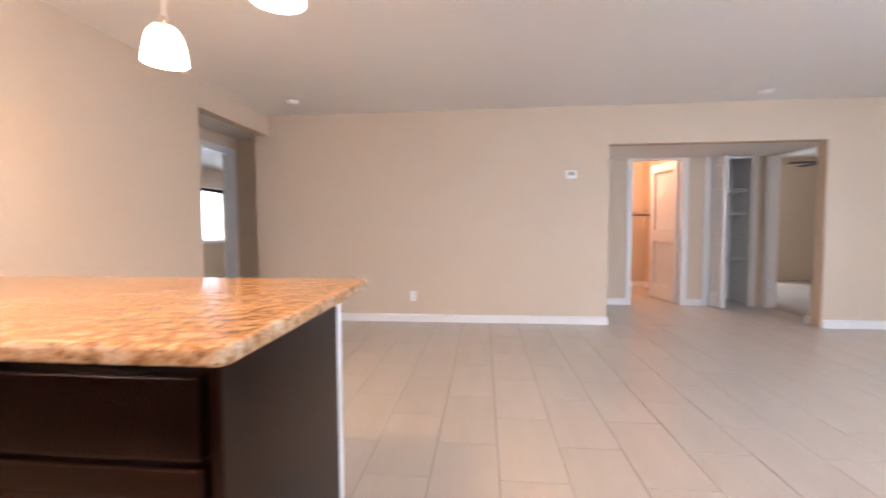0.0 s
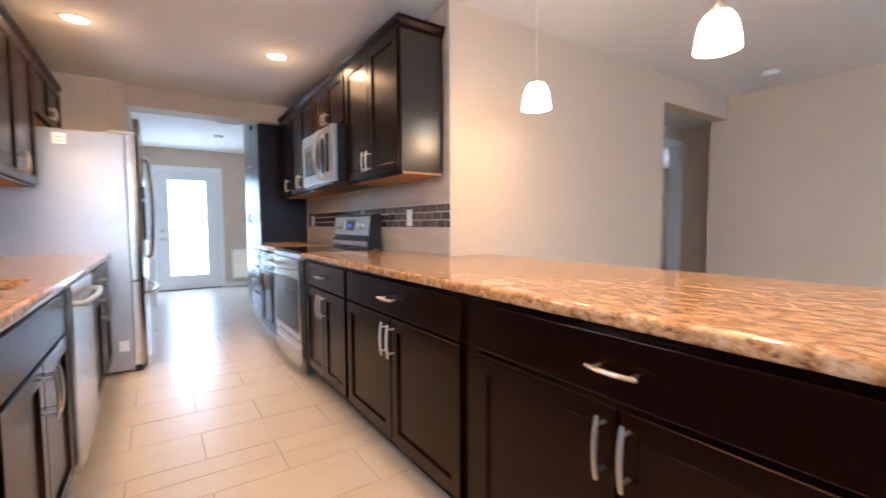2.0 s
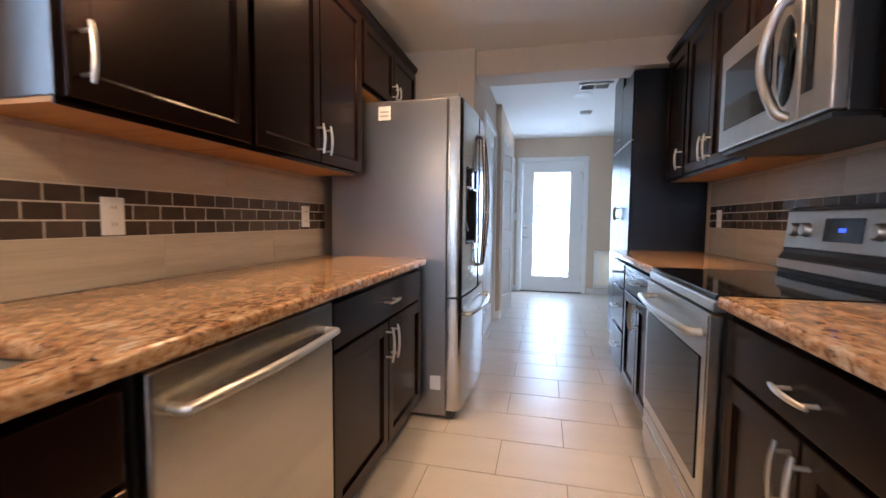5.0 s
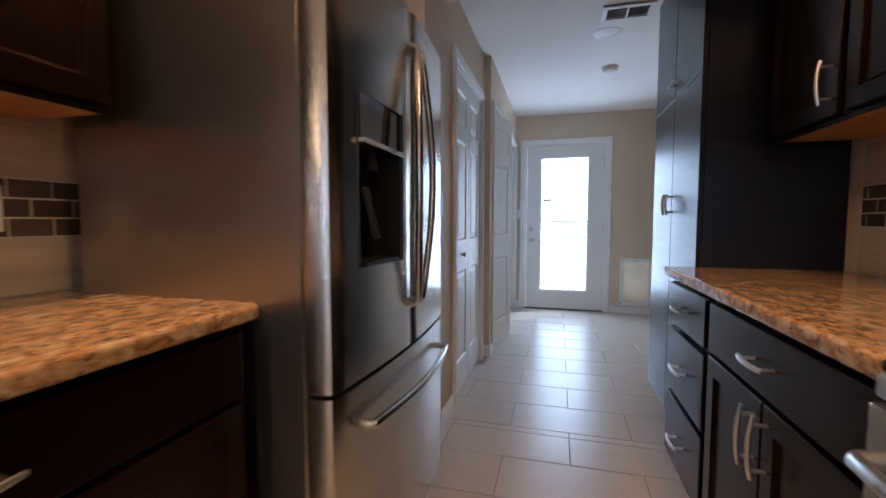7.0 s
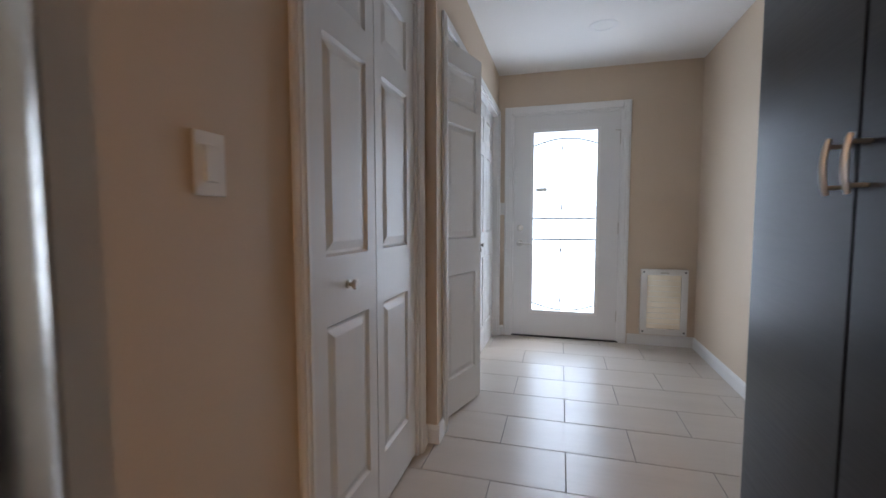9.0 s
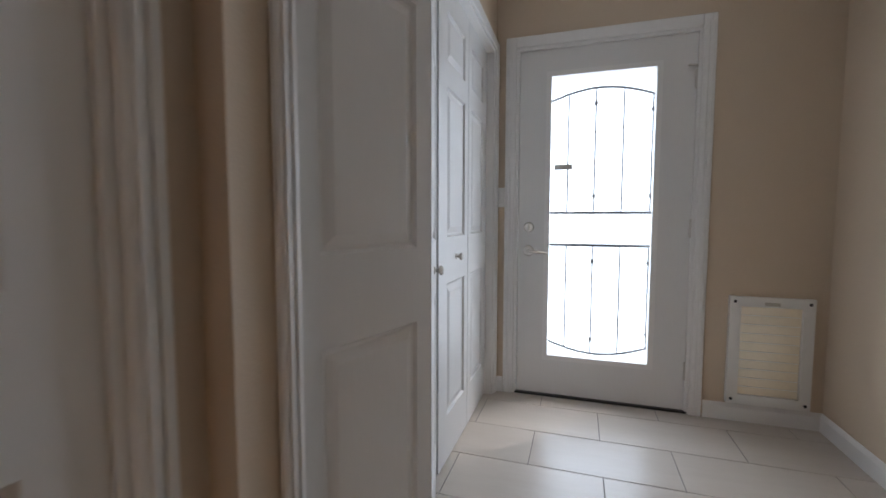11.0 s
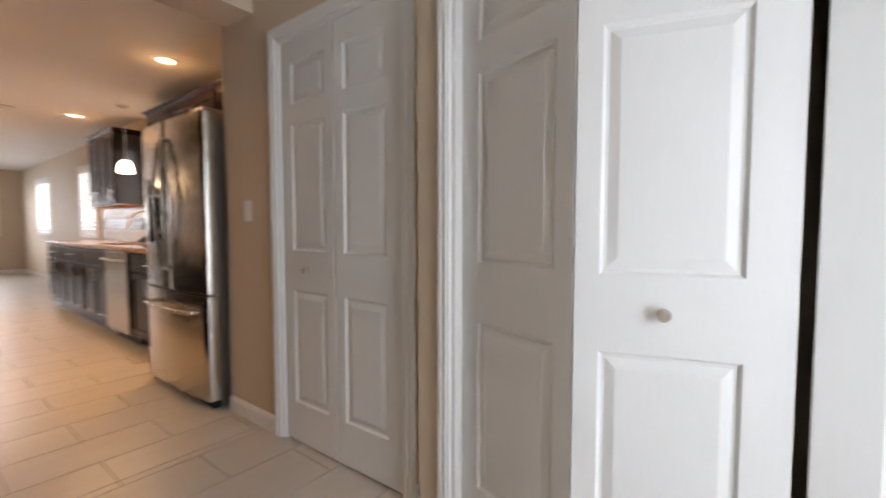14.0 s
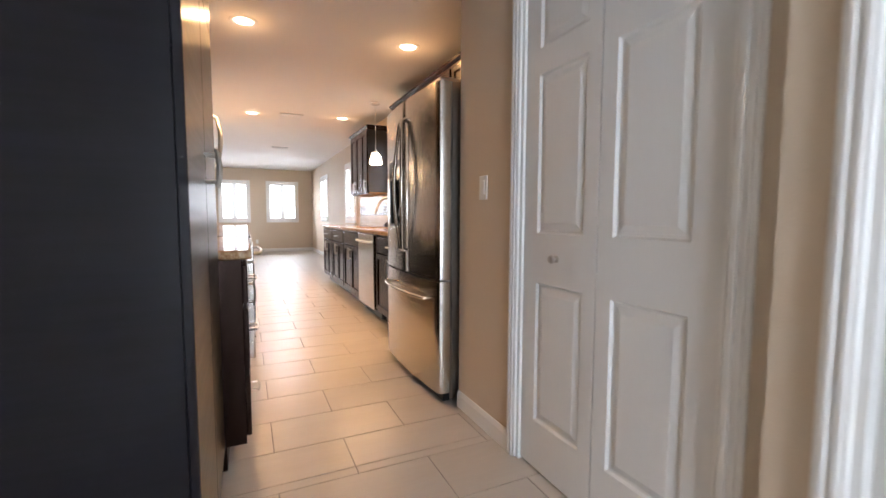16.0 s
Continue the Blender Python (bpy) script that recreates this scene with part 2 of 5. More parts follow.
def wall_with_holes(axis, at0, at1, lo, hi, z0, z1, holes):
    """A wall slab across axis ('x' or 'y') from at0 to at1, reaching lo..hi along it, with (a0, a1, z0, z1) holes."""
    bm = bmesh.new()
    cuts = sorted({lo, hi, *[h[0] for h in holes], *[h[1] for h in holes]})
    for a, b in zip(cuts, cuts[1:]):
        spans = [(h[2], h[3]) for h in holes if h[0] <= a + 1e-6 and h[1] >= b - 1e-6]
        zs = z0
        for s0, s1 in sorted(spans) + [(z1, z1)]:
            if s0 > zs + 1e-6:
                bx(bm, *((at0, at1, a, b) if axis == "x" else (a, b, at0, at1)), zs, s0)
            zs = max(zs, s1)
    bmesh.ops.remove_doubles(bm, verts=bm.verts[:], dist=0.0001)
    return bm

# ---------------------------------------------------------------- structure
H = 2.42      # kitchen and living room ceiling
HL = 2.40     # laundry ceiling
KL, KR = -1.255, 1.17
solid("wall_kitchen_left", wall_with_holes("x", KL - 0.14, KL, 1.0, 6.36, 0, H, [(2.84, 3.70, 1.24, 2.1)]), WALL, "beige painted wall behind sink counter", "wall")
solid("wall_living_left", wall_with_holes("x", -1.44, -1.30, -5.2, 0.998, 0, H, [(-0.24, 0.56, 0.98, 2.03), (-3.42, -2.45, 0.98, 2.03)]), WALL, "beige painted living room side wall with windows", "wall")
solid("wall_rear", wall_with_holes("y", -5.34, -5.2, -1.44, 4.875, 0, H, [(-0.84, -0.05, 0.92, 2.02), (0.49, 1.2, 0.92, 2.02)]), WALL, "beige painted living room rear wall with windows", "wall")
solid("wall_far", wall_with_holes("x", 4.735, 4.875, -5.2, 3.72, 0, H, [(-2.58, -0.36, 0, 2.0)]), WALL, "beige painted long wall with hallway opening", "wall")
solid("wall_dining", wall_with_holes("y", 3.55, 3.67, KR, 4.733, 0, H, [(3.5, 4.733, 0, 2.19)]), WALL, "beige painted wall beside peninsula with passage opening", "wall")
solid("wall_kitchen_right", wall_with_holes("x", KR, KR + 0.12, 3.67, 6.70, 0, H, []), WALL, "beige painted kitchen wall behind the range", "wall")
solid("wall_laundry_right", wall_with_holes("x", 1.22, 1.34, 6.70, 9.955, 0, HL + 0.1, []), WALL, "beige painted wall of the back entry", "wall")
solid("wall_back", wall_with_holes("y", 9.955, 10.1, -1.3, 1.34, 0, HL + 0.1, [(-0.33, 0.62, 0, 2.045), (0.84, 1.106, 0.15, 0.615)]), WALL, "beige painted wall round the back door", "wall")
solid("wall_closet_hall", wall_with_holes("x", -0.625, -0.505, 6.36, 7.90, 0, H, [(6.918, 7.78, 0, 2.03)]), WALL, "beige painted wall with closet opening", "wall")
solid("wall_closet_entry", wall_with_holes("x", -0.57, -0.45, 7.90, 9.955, 0, H, [(8.047, 9.895, 0, 2.03)]), WALL, "beige painted wall with wide closet opening", "wall")
solid("wall_alcove", box(KL - 0.14, -0.627, 6.36, 6.48, 0, H), WALL, "beige painted refrigerator alcove wall", "wall")
solid("wall_closet_back", box(-1.3, -1.2, 6.48, 9.955, 0, H), WALL, "beige painted closet back wall", "wall")
solid("header", box(-0.505, KR, 6.43, 6.70, 2.23, H - 0.002), WALL, "beige painted header over the kitchen exit", "wall")
solid("ceiling_kitchen", box(-1.44, 4.875, -5.34, 6.70, H, H + 0.12), CEIL, "smooth white painted ceiling", "ceiling")
solid("ceiling_entry", box(-1.3, 1.34, 6.70, 10.1, HL, HL + 0.12), CEIL, "smooth white painted ceiling over back entry", "ceiling")

# passage behind the dining wall, with a bedroom door and a window past it
solid("wall_passage_left", box(3.38, 3.5, 3.67, 4.19, 0, H), WALL, "beige painted passage side wall", "wall")
solid("wall_passage_end", wall_with_holes("y", 4.19, 4.31, 3.38, 7.0, 0, H, [(4.27, 5.02, 0, 2.04)]), WALL, "beige painted passage end wall with door opening", "wall")
solid("wall_passage_right", box(5.13, 5.23, 3.72, 4.19, 0, H), WALL, "beige painted passage end", "wall")
solid("wall_passage_back", box(4.875, 6.9, 3.6, 3.72, 0, H), WALL, "beige painted passage wall", "wall")
solid("ceiling_passage", box(3.38, 7.0, 3.67, 4.31, 2.25, 2.35), CEIL, "white painted passage ceiling", "ceiling")
solid("wall_bedroom_end", wall_with_holes("y", 7.0, 7.12, 3.0, 11.0, 0, H, [(8.3, 9.16, 0.83, 1.93)]), WALL, "grey-beige bedroom wall with window", "wall")
solid("wall_bedroom_left", box(3.0, 3.12, 4.31, 7.0, 0, H), WALL, "beige bedroom wall", "wall")
solid("wall_bedroom_right", box(10.9, 11.0, 4.31, 7.0, 0, H), WALL, "beige bedroom wall", "wall")
solid("wall_bedroom_front", box(7.0, 11.0, 4.19, 4.31, 0, H), WALL, "beige bedroom wall", "wall")
solid("ceiling_bedroom", box(3.0, 11.0, 4.31, 7.12, H, H + 0.1), CEIL, "white bedroom ceiling", "ceiling")
solid("floor_bedroom", box(3.0, 11.0, 4.25, 7.0, -0.1, 0.001), CARPET, "tan bedroom carpet", "floor")

# hallway recess in the far wall
solid("wall_recess_left", box(4.875, 6.0, -0.36, -0.26, 0, H), WALL, "beige painted hallway side wall", "wall")
solid("wall_recess_back", wall_with_holes("x", 6.0, 6.12, -2.75, -0.26, 0, H, [(-1.71, -1.02, 0, 2.02), (-2.60, -2.04, 0, 2.02)]), WALL, "beige painted hallway end wall with door openings", "wall")
solid("wall_recess_right", wall_with_holes("y", -2.87, -2.75, 4.875, 6.12, 0, H, [(5.08, 5.92, 0, 2.02)]), WALL, "beige painted hallway side wall with door opening", "wall")
solid("ceiling_recess", box(4.875, 6.12, -2.75, -0.36, 2.03, 2.13), CEIL, "white painted hallway ceiling", "ceiling")
solid("wall_bath", wall_with_holes("x", 7.9, 8.0, -2.0, -0.26, 0, H, []), WALL, "painted closet end wall", "wall")
solid("wall_bath_left", box(6.12, 7.9, -0.36, -0.26, 0, H), WALL, "painted closet side wall", "wall")
solid("wall_bath_right", box(6.12, 7.9, -2.0, -1.9, 0, H), WALL, "painted closet side wall", "wall")
solid("ceiling_bath", box(6.12, 8.0, -2.0, -0.26, H, H + 0.1), CEIL, "white closet ceiling", "ceiling")
solid("wall_linen", box(6.62, 6.7, -2.75, -2.0, 0, H), TRIM, "white linen closet back", "wall")
solid("wall_linen_right", box(6.12, 6.62, -2.75, -2.68, 0, H), TRIM, "white linen closet side", "wall")
solid("ceiling_linen", box(6.12, 6.7, -2.75, -2.0, H, H + 0.1), CEIL, "white linen closet ceiling", "ceiling")
solid("wall_far_room_end", box(4.0, 9.0, -5.9, -5.8, 0, H), WALL, "tan bedroom wall", "wall")
# hole is invented, out of view, to let the added bedroom lamp in
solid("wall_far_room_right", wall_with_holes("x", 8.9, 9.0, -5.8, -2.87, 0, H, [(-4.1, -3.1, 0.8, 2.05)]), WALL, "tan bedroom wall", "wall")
solid("wall_far_room_front", box(6.12, 8.9, -2.87, -2.75, 0, H), WALL, "tan bedroom wall", "wall")
solid("ceiling_far_room", box(4.875, 9.0, -5.9, -2.87, H, H + 0.1), CEIL, "white bedroom ceiling", "ceiling")
solid("floor_far_room", box(4.875, 9.0, -5.9, -2.81, -0.1, 0.001), CARPET, "tan bedroom carpet", "floor")


def baseboard(pts, h=0.09, t=0.014):
    """Baseboard runs: (x0, y0, x1, y1, nx, ny): the wall line and its outward normal."""
    for x0, y0, x1, y1, nx, ny in pts:
        bm = bmesh.new()
        a, b = Vector((x0, y0, 0)), Vector((x1, y1, 0))
        n = Vector((nx, ny, 0))
        prof = [(0.0, 0.0), (t, 0.0), (t, h - 0.02), (t * 0.55, h - 0.006), (t * 0.35, h), (0.0, h)]
        ra = [bm.verts.new(a + n * d + Vector((0, 0, z))) for d, z in prof]
        rb = [bm.verts.new(b + n * d + Vector((0, 0, z))) for d, z in prof]
        for i in range(len(prof)):
            j = (i + 1) % len(prof)
            bm.faces.new((ra[i], ra[j], rb[j], rb[i]))
        bm.faces.new(ra[::-1])
        bm.faces.new(rb)
        solid("baseboard", bm, TRIM, "white painted moulded baseboard", "baseboard")


baseboard([
    (4.735, 3.55, 4.735, -0.36, -1, 0), (4.735, -2.60, 4.735, -5.2, -1, 0),
    (1.32, 3.55, 3.5, 3.55, 0, -1), (-1.30, -5.2, 4.735, -5.2, 0, 1), (-1.30, -5.18, -1.30, 0.9, 1, 0),
    (6.0, -0.36, 6.0, -0.96, -1, 0), (6.0, -1.775, 6.0, -1.975, -1, 0), (4.735, -0.362, 6.0, -0.362, 0, -1), (4.735, -2.618, 5.0, -2.618, 0, 1),
    (-0.505, 6.365, -0.505, 6.858, 1, 0), (-0.505, 7.84, -0.505, 7.90, 1, 0), (-0.505, 7.90, -0.436, 7.90, 0, -1), (-0.45, 7.902, -0.45, 7.987, 1, 0), (-0.45, 9.955, -0.395, 9.955, 0, -1), (0.69, 9.955, 1.22, 9.955, 0, -1), (1.22, 7.36, 1.22, 9.955, -1, 0),
    (7.9, -1.9, 7.9, -0.36, -1, 0), (4.875, -5.8, 8.9, -5.8, 0, 1), (6.12, -1.9, 7.9, -1.9, 0, 1),
])


def casing(name, axis, at, nrm, a0, a1, top, w=0.062, t=0.016, depth=0.12, label="white painted door casing"):
    """Casing round an opening a0..a1 in a wall face axis = at with outward sign nrm; jamb goes back by depth."""
    g = thing(name, label, "door frame", kind="structure")
    def slab(n, u0, u1, z0, z1, d0, d1, bev=0.004):
        p, q = sorted((at + nrm * d0, at + nrm * d1))
        b = box(p, q, u0, u1, z0, z1, bev) if axis == "x" else box(u0, u1, p, q, z0, z1, bev)
        part(n, b, TRIM, g)
    slab("side_casing", a0 - w, a0, 0, top + w, 0, t)
    slab("side_casing", a1, a1 + w, 0, top + w, 0, t)
    slab("head_casing", a0, a1, top, top + w, 0, t)
    for k in (0.012, 0.034):
        slab("bead", a0 - w + k, a0 - w + k + 0.012, 0, top + w - k, t - 0.001, t + 0.005, 0.002)
        slab("bead", a1 + w - k - 0.012, a1 + w - k, 0, top + w - k, t - 0.001, t + 0.005, 0.002)
    slab("jamb", a0 - 0.002, a0 + 0.016, 0, top, -depth, 0.002, 0.0)
    slab("jamb", a1 - 0.016, a1 + 0.002, 0, top, -depth, 0.002, 0.0)
    slab("head_jamb", a0 + 0.016, a1 - 0.016, top - 0.016, top + 0.002, -depth, 0.002, 0.0)
    return g


casing("closet_casing", "x", -0.505, 1, 6.918, 7.78, 2.03, w=0.06)
casing("wide_closet_casing", "x", -0.45, 1, 8.047, 9.895, 2.03, w=0.056)
casing("back_door_casing", "y", 9.955, -1, -0.33, 0.62, 2.045, depth=0.14)
casing("hall_door_casing", "x", 6.0, -1, -1.71, -1.02, 2.02)
casing("linen_closet_casing", "x", 6.0, -1, -2.60, -2.04, 2.02)
casing("far_room_casing", "y", -2.75, 1, 5.08, 5.92, 2.02)
casing("bedroom_casing", "y", 4.19, -1, 4.27, 5.02, 2.04)


# ---------------------------------------------------------------- panelled doors
def panel_leaf(name, w, h, rows, left, right, parent, t=0.034, m=None, mid=None):
    """A door leaf, width along local x, front face at y = 0 looking to -y. rows: (z0, z1) of panels; mid: centre stile for two columns."""
    bm = bmesh.new()
    cols = [(left, w - right)] if mid is None else [(left, w / 2 - mid / 2), (w / 2 + mid / 2, w - right)]
    zs = [0.0]
    for z0, z1 in rows:
        zs += [z0, z1]
    zs.append(h)
    for i in range(0, len(zs), 2):
        bx(bm, 0, w, 0, t, zs[i], zs[i + 1])
    for z0, z1 in rows:
        bx(bm, 0, left, 0, t, z0, z1)
        bx(bm, w - right, w, 0, t, z0, z1)
        if mid is not None:
            bx(bm, w / 2 - mid / 2, w / 2 + mid / 2, 0, t, z0, z1)
    bmesh.ops.remove_doubles(bm, verts=bm.verts[:], dist=0.0001)
    body = part(name, bm, DOOR, parent, m=m)
    for z0, z1 in rows:
        for c0, c1 in cols:
            pb = bmesh.new()
            def ring(i, d):
                return [pb.verts.new(v) for v in ((c0 + i, d, z0 + i), (c1 - i, d, z0 + i), (c1 - i, d, z1 - i), (c0 + i, d, z1 - i))]
            k = min(1.0, (c1 - c0) / 0.2)
            rs = [ring(0, 0.0), ring(0.008 * k, 0.009), ring(0.016 * k, 0.010), ring(0.04 * k, 0.002), ring(0.043 * k, 0.0015)]
            for a, b in zip(rs, rs[1:]):
                for q in range(4):
                    pb.faces.new((a[q], a[(q + 1) % 4], b[(q + 1) % 4], b[q]))
            pb.faces.new(rs[-1])
            part("raised_panel", pb, DOOR, body)
    return body


ROWS6 = [(0.2, 0.775), (0.972, 1.59), (1.69, 1.89)]


def knob(parent, x, z):
    prof = [(0.0, 0.032), (0.012, 0.031), (0.0165, 0.025), (0.0155, 0.02), (0.007, 0.014), (0.006, 0.006), (0.013, 0.003), (0.014, 0.0), (0.0, 0.0)]
    part("knob", lathe(prof, 20), NICKEL, parent, "brushed nickel round knob", True, Matrix.Translation((x, 0, z)) @ Matrix.Rotation(radians(90), 4, "X"))


def along(x, y, ang):
    """Local x runs along the wall; the front looks to local -y."""
    return Matrix.Translation((x, y, 0.012)) @ Matrix.Rotation(radians(ang), 4, "Z")


def bifold(name, label, x, y0, w, fold, knob_at, grp="", stile=0.1):
    """Two leaves hinged at y0 on a wall facing +x, running to +y; fold: how far the middle stands out."""
    g = thing(name, label, "closet door", Matrix.Translation((x, y0, 0)), grp)
    lw = w / 2
    a = math.degrees(math.asin(fold / lw))
    run = lw * math.cos(radians(a))
    l1 = panel_leaf("leaf", lw - 0.003, 2.0, ROWS6, stile, 0.06, g, m=Matrix.Translation((0, 0, 0.012)) @ Matrix.Rotation(radians(90 - a), 4, "Z"))
    l2 = panel_leaf("leaf", lw - 0.003, 2.0, ROWS6, 0.06, stile, g, m=Matrix.Translation((fold, run + 0.003, 0.012)) @ Matrix.Rotation(radians(90 + a), 4, "Z"))
    knob((l1, l2)[knob_at[0]], knob_at[1], 0.88)
    part("top_track", box(-0.03, -0.002, 0, 2 * run, 2.013, 2.028), BLACK, g)
    return g


bifold("bifold_closet_door", "closed white six-panel bifold closet door with knob", -0.515, 6.922, 0.852, 0.004, (0, 0.222))
bifold("bifold_closet_door", "slightly open white six-panel bifold closet door", -0.492, 8.05, 0.956, 0.14, (1, 0.207), "wide closet doors")
bifold("bifold_closet_door", "closed white six-panel bifold closet door beside the entry", -0.492, 8.994, 0.897, 0.004, (0, 0.247), "wide closet doors", 0.112)

# back door with a full glass lite
bd = thing("back_door", "white exterior door with full glass lite and lever", "door", Matrix.Translation((-0.31, 9.972, 0.012)), kind="")
frame_bm = wall_with_holes("y", 0.0, 0.044, 0.0, 0.915, 0.0, 2.02, [(0.178, 0.724, 0.238, 1.862)])
part("slab", frame_bm, DOOR, bd)
lite = part("lite_frame", wall_with_holes("y", -0.012, 0.002, 0.15, 0.752, 0.21, 1.89, [(0.178, 0.724, 0.238, 1.862)]), TRIM, bd)
pane = part("pane", box(0.178, 0.724, 0.02, 0.026, 0.238, 1.862), glass_m, bd, "clear glass pane")
pane.visible_shadow = False
part("deadbolt", lathe([(0.0, 0.016), (0.024, 0.015), (0.03, 0.008), (0.031, 0.0), (0, 0)]), NICKEL, bd, "satin nickel deadbolt", True, Matrix.Translation((0.06, 0, 1.0)) @ Matrix.Rotation(radians(90), 4, "X"))
part("thumb_turn", box(0.055, 0.065, -0.034, -0.014, 0.985, 1.015, 0.003), NICKEL, bd)
rose = part("rose", lathe([(0.0, 0.014), (0.026, 0.013), (0.033, 0.006), (0.034, 0.0), (0, 0)]), NICKEL, bd, "satin nickel rose", True, Matrix.Translation((0.06, 0, 0.86)) @ Matrix.Rotation(radians(90), 4, "X"))
part("lever_handle", tube([(0.06, -0.012, 0.86), (0.06, -0.042, 0.86), (0.075, -0.05, 0.86), (0.11, -0.05, 0.857), (0.16, -0.046, 0.852), (0.17, -0.044, 0.85)], [0.011, 0.01, 0.01, 0.009, 0.007, 0.004]), NICKEL, bd, "satin nickel lever", True)
for hz in (0.22, 1.0, 1.78):
    part("hinge", box(0.905, 0.925, -0.012, 0.006, hz - 0.05, hz + 0.05, 0.004), NICKEL, bd, "nickel hinge")
part("door_stop", tube([(0.917, -0.01, 1.84), (0.9, -0.03, 1.845), (0.865, -0.034, 1.845)], 0.005), NICKEL, bd)
part("sticker", box(0.2, 0.3, 0.016, 0.0195, 1.335, 1.365), PLASTIC, bd, "small printed sticker")
part("threshold", box(-0.01, 0.925, -0.02, 0.1, -0.012, 0.0), BLACK, bd, "dark metal threshold")

# iron security door outside
gate = thing("security_door", "wrought iron security door with arched top bars, greyed to imitate glare", "security door", Matrix.Translation((-0.31, 10.16, 0)))
for gx in (0.0, 0.915):
    part("post", box(gx - 0.02, gx + 0.02, 0, 0.03, -0.05, 2.03, 0.003), GATE, gate)
for gz in (0.03, 0.9, 1.1, 2.0):
    part("rail", box(0.02, 0.895, 0.002, 0.028, gz - 0.009, gz + 0.009, 0.003), GATE, gate)
arc = [(0.05 + 0.815 * i / 16, 0.015, 1.74 + 0.11 * math.sin(math.pi * i / 16)) for i in range(17)]
part("arch_bar", tube(arc, 0.008), GATE, gate)
arc2 = [(0.05 + 0.815 * i / 16, 0.015, 0.33 - 0.11 * math.sin(math.pi * i / 16)) for i in range(17)]
part("arch_bar", tube(arc2, 0.008), GATE, gate)
for i in range(5):
    bxp = 0.113 + 0.157 * i
    zt = 1.74 + 0.11 * math.sin(math.pi * (bxp - 0.05) / 0.815)
    zb = 0.33 - 0.11 * math.sin(math.pi * (bxp - 0.05) / 0.815)
    for q0, q1 in ((zb, 0.89), (1.11, zt)):
        b = part("baluster", tube([(bxp, 0.015, q0), (bxp, 0.015, q1)], 0.0046, 8), GATE, gate)
        if i % 2 == 0:
            for kz in (q0 + 0.09, q1 - 0.09):
                part("knuckle", lathe([(0.0, -0.018), (0.008, -0.012), (0.013, 0.0), (0.008, 0.012), (0.0, 0.018)], 10), GATE, b, m=Matrix.Translation((bxp, 0.015, kz)))

# outdoors behind the back door and the windows
solid("ground", box(-60, 60, -60, 80, -0.4, -0.16), CONCRETE, "pale sunlit concrete and ground outside", "ground")
solid("patio", box(-4, 5, 10.1, 18, -0.16, -0.05), CONCRETE, "bright concrete patio slab", "patio")
solid("garden_wall", box(-8, 9, 18, 18.2, -0.16, 1.5), STUCCO, "pale stucco garden wall", "garden wall")

# pet door
pet = thing("pet_door", "white framed pet door with cream flap in the wall", "pet door", Matrix.Translation((0.79, 9.955, 0.1)))
part("frame", wall_with_holes("y", -0.03, 0.0, 0.0, 0.366, 0.0, 0.565, [(0.05, 0.316, 0.05, 0.515)]), PLASTIC, pet)
part("flap", box(0.05, 0.316, -0.012, 0.0, 0.05, 0.515), PETFLAP, pet, "cream translucent flap")
for i in range(9):
    part("slat_line", box(0.055, 0.311, -0.0145, -0.012, 0.09 + i * 0.047, 0.094 + i * 0.047), PLASTIC, pet)
for px in (0.022, 0.344):
    for pz in (0.025, 0.54):
        part("screw", lathe([(0, 0.004), (0.007, 0.003), (0.008, 0), (0, 0)], 10), BLACK, pet, m=Matrix.Translation((px, -0.03, pz)) @ Matrix.Rotation(radians(90), 4, "X"))
part("latch", box(0.15, 0.216, -0.036, -0.03, 0.525, 0.54, 0.002), NICKEL, pet)

# ---------------------------------------------------------------- kitchen cabinets
def handle(parent, x, z, length, vertical=True, y=0.0, mat_=None):
    """A bowed bar pull on two posts, in front of local y."""
    n = 12
    pts, rad = [], []
    for i in range(n + 1):
        s = i / n * 2 - 1
        o = -0.03 - 0.008 * (1 - s * s)
        pts.append((x, y + o, z + s * length / 2) if vertical else (x + s * length / 2, y + o, z))
        rad.append(0.0065 - 0.0015 * abs(s) ** 4)
    h = part("handle", tube(pts, rad, 8), mat_ or NICKEL, parent, "satin nickel bow handle", True)
    for s in (-0.72, 0.72):
        p = (x, y, z + s * length / 2) if vertical else (x + s * length / 2, y, z)
        part("post", tube([p, (p[0], p[1] - 0.033, p[2])], 0.0045, 8), mat_ or NICKEL, h)
    return h


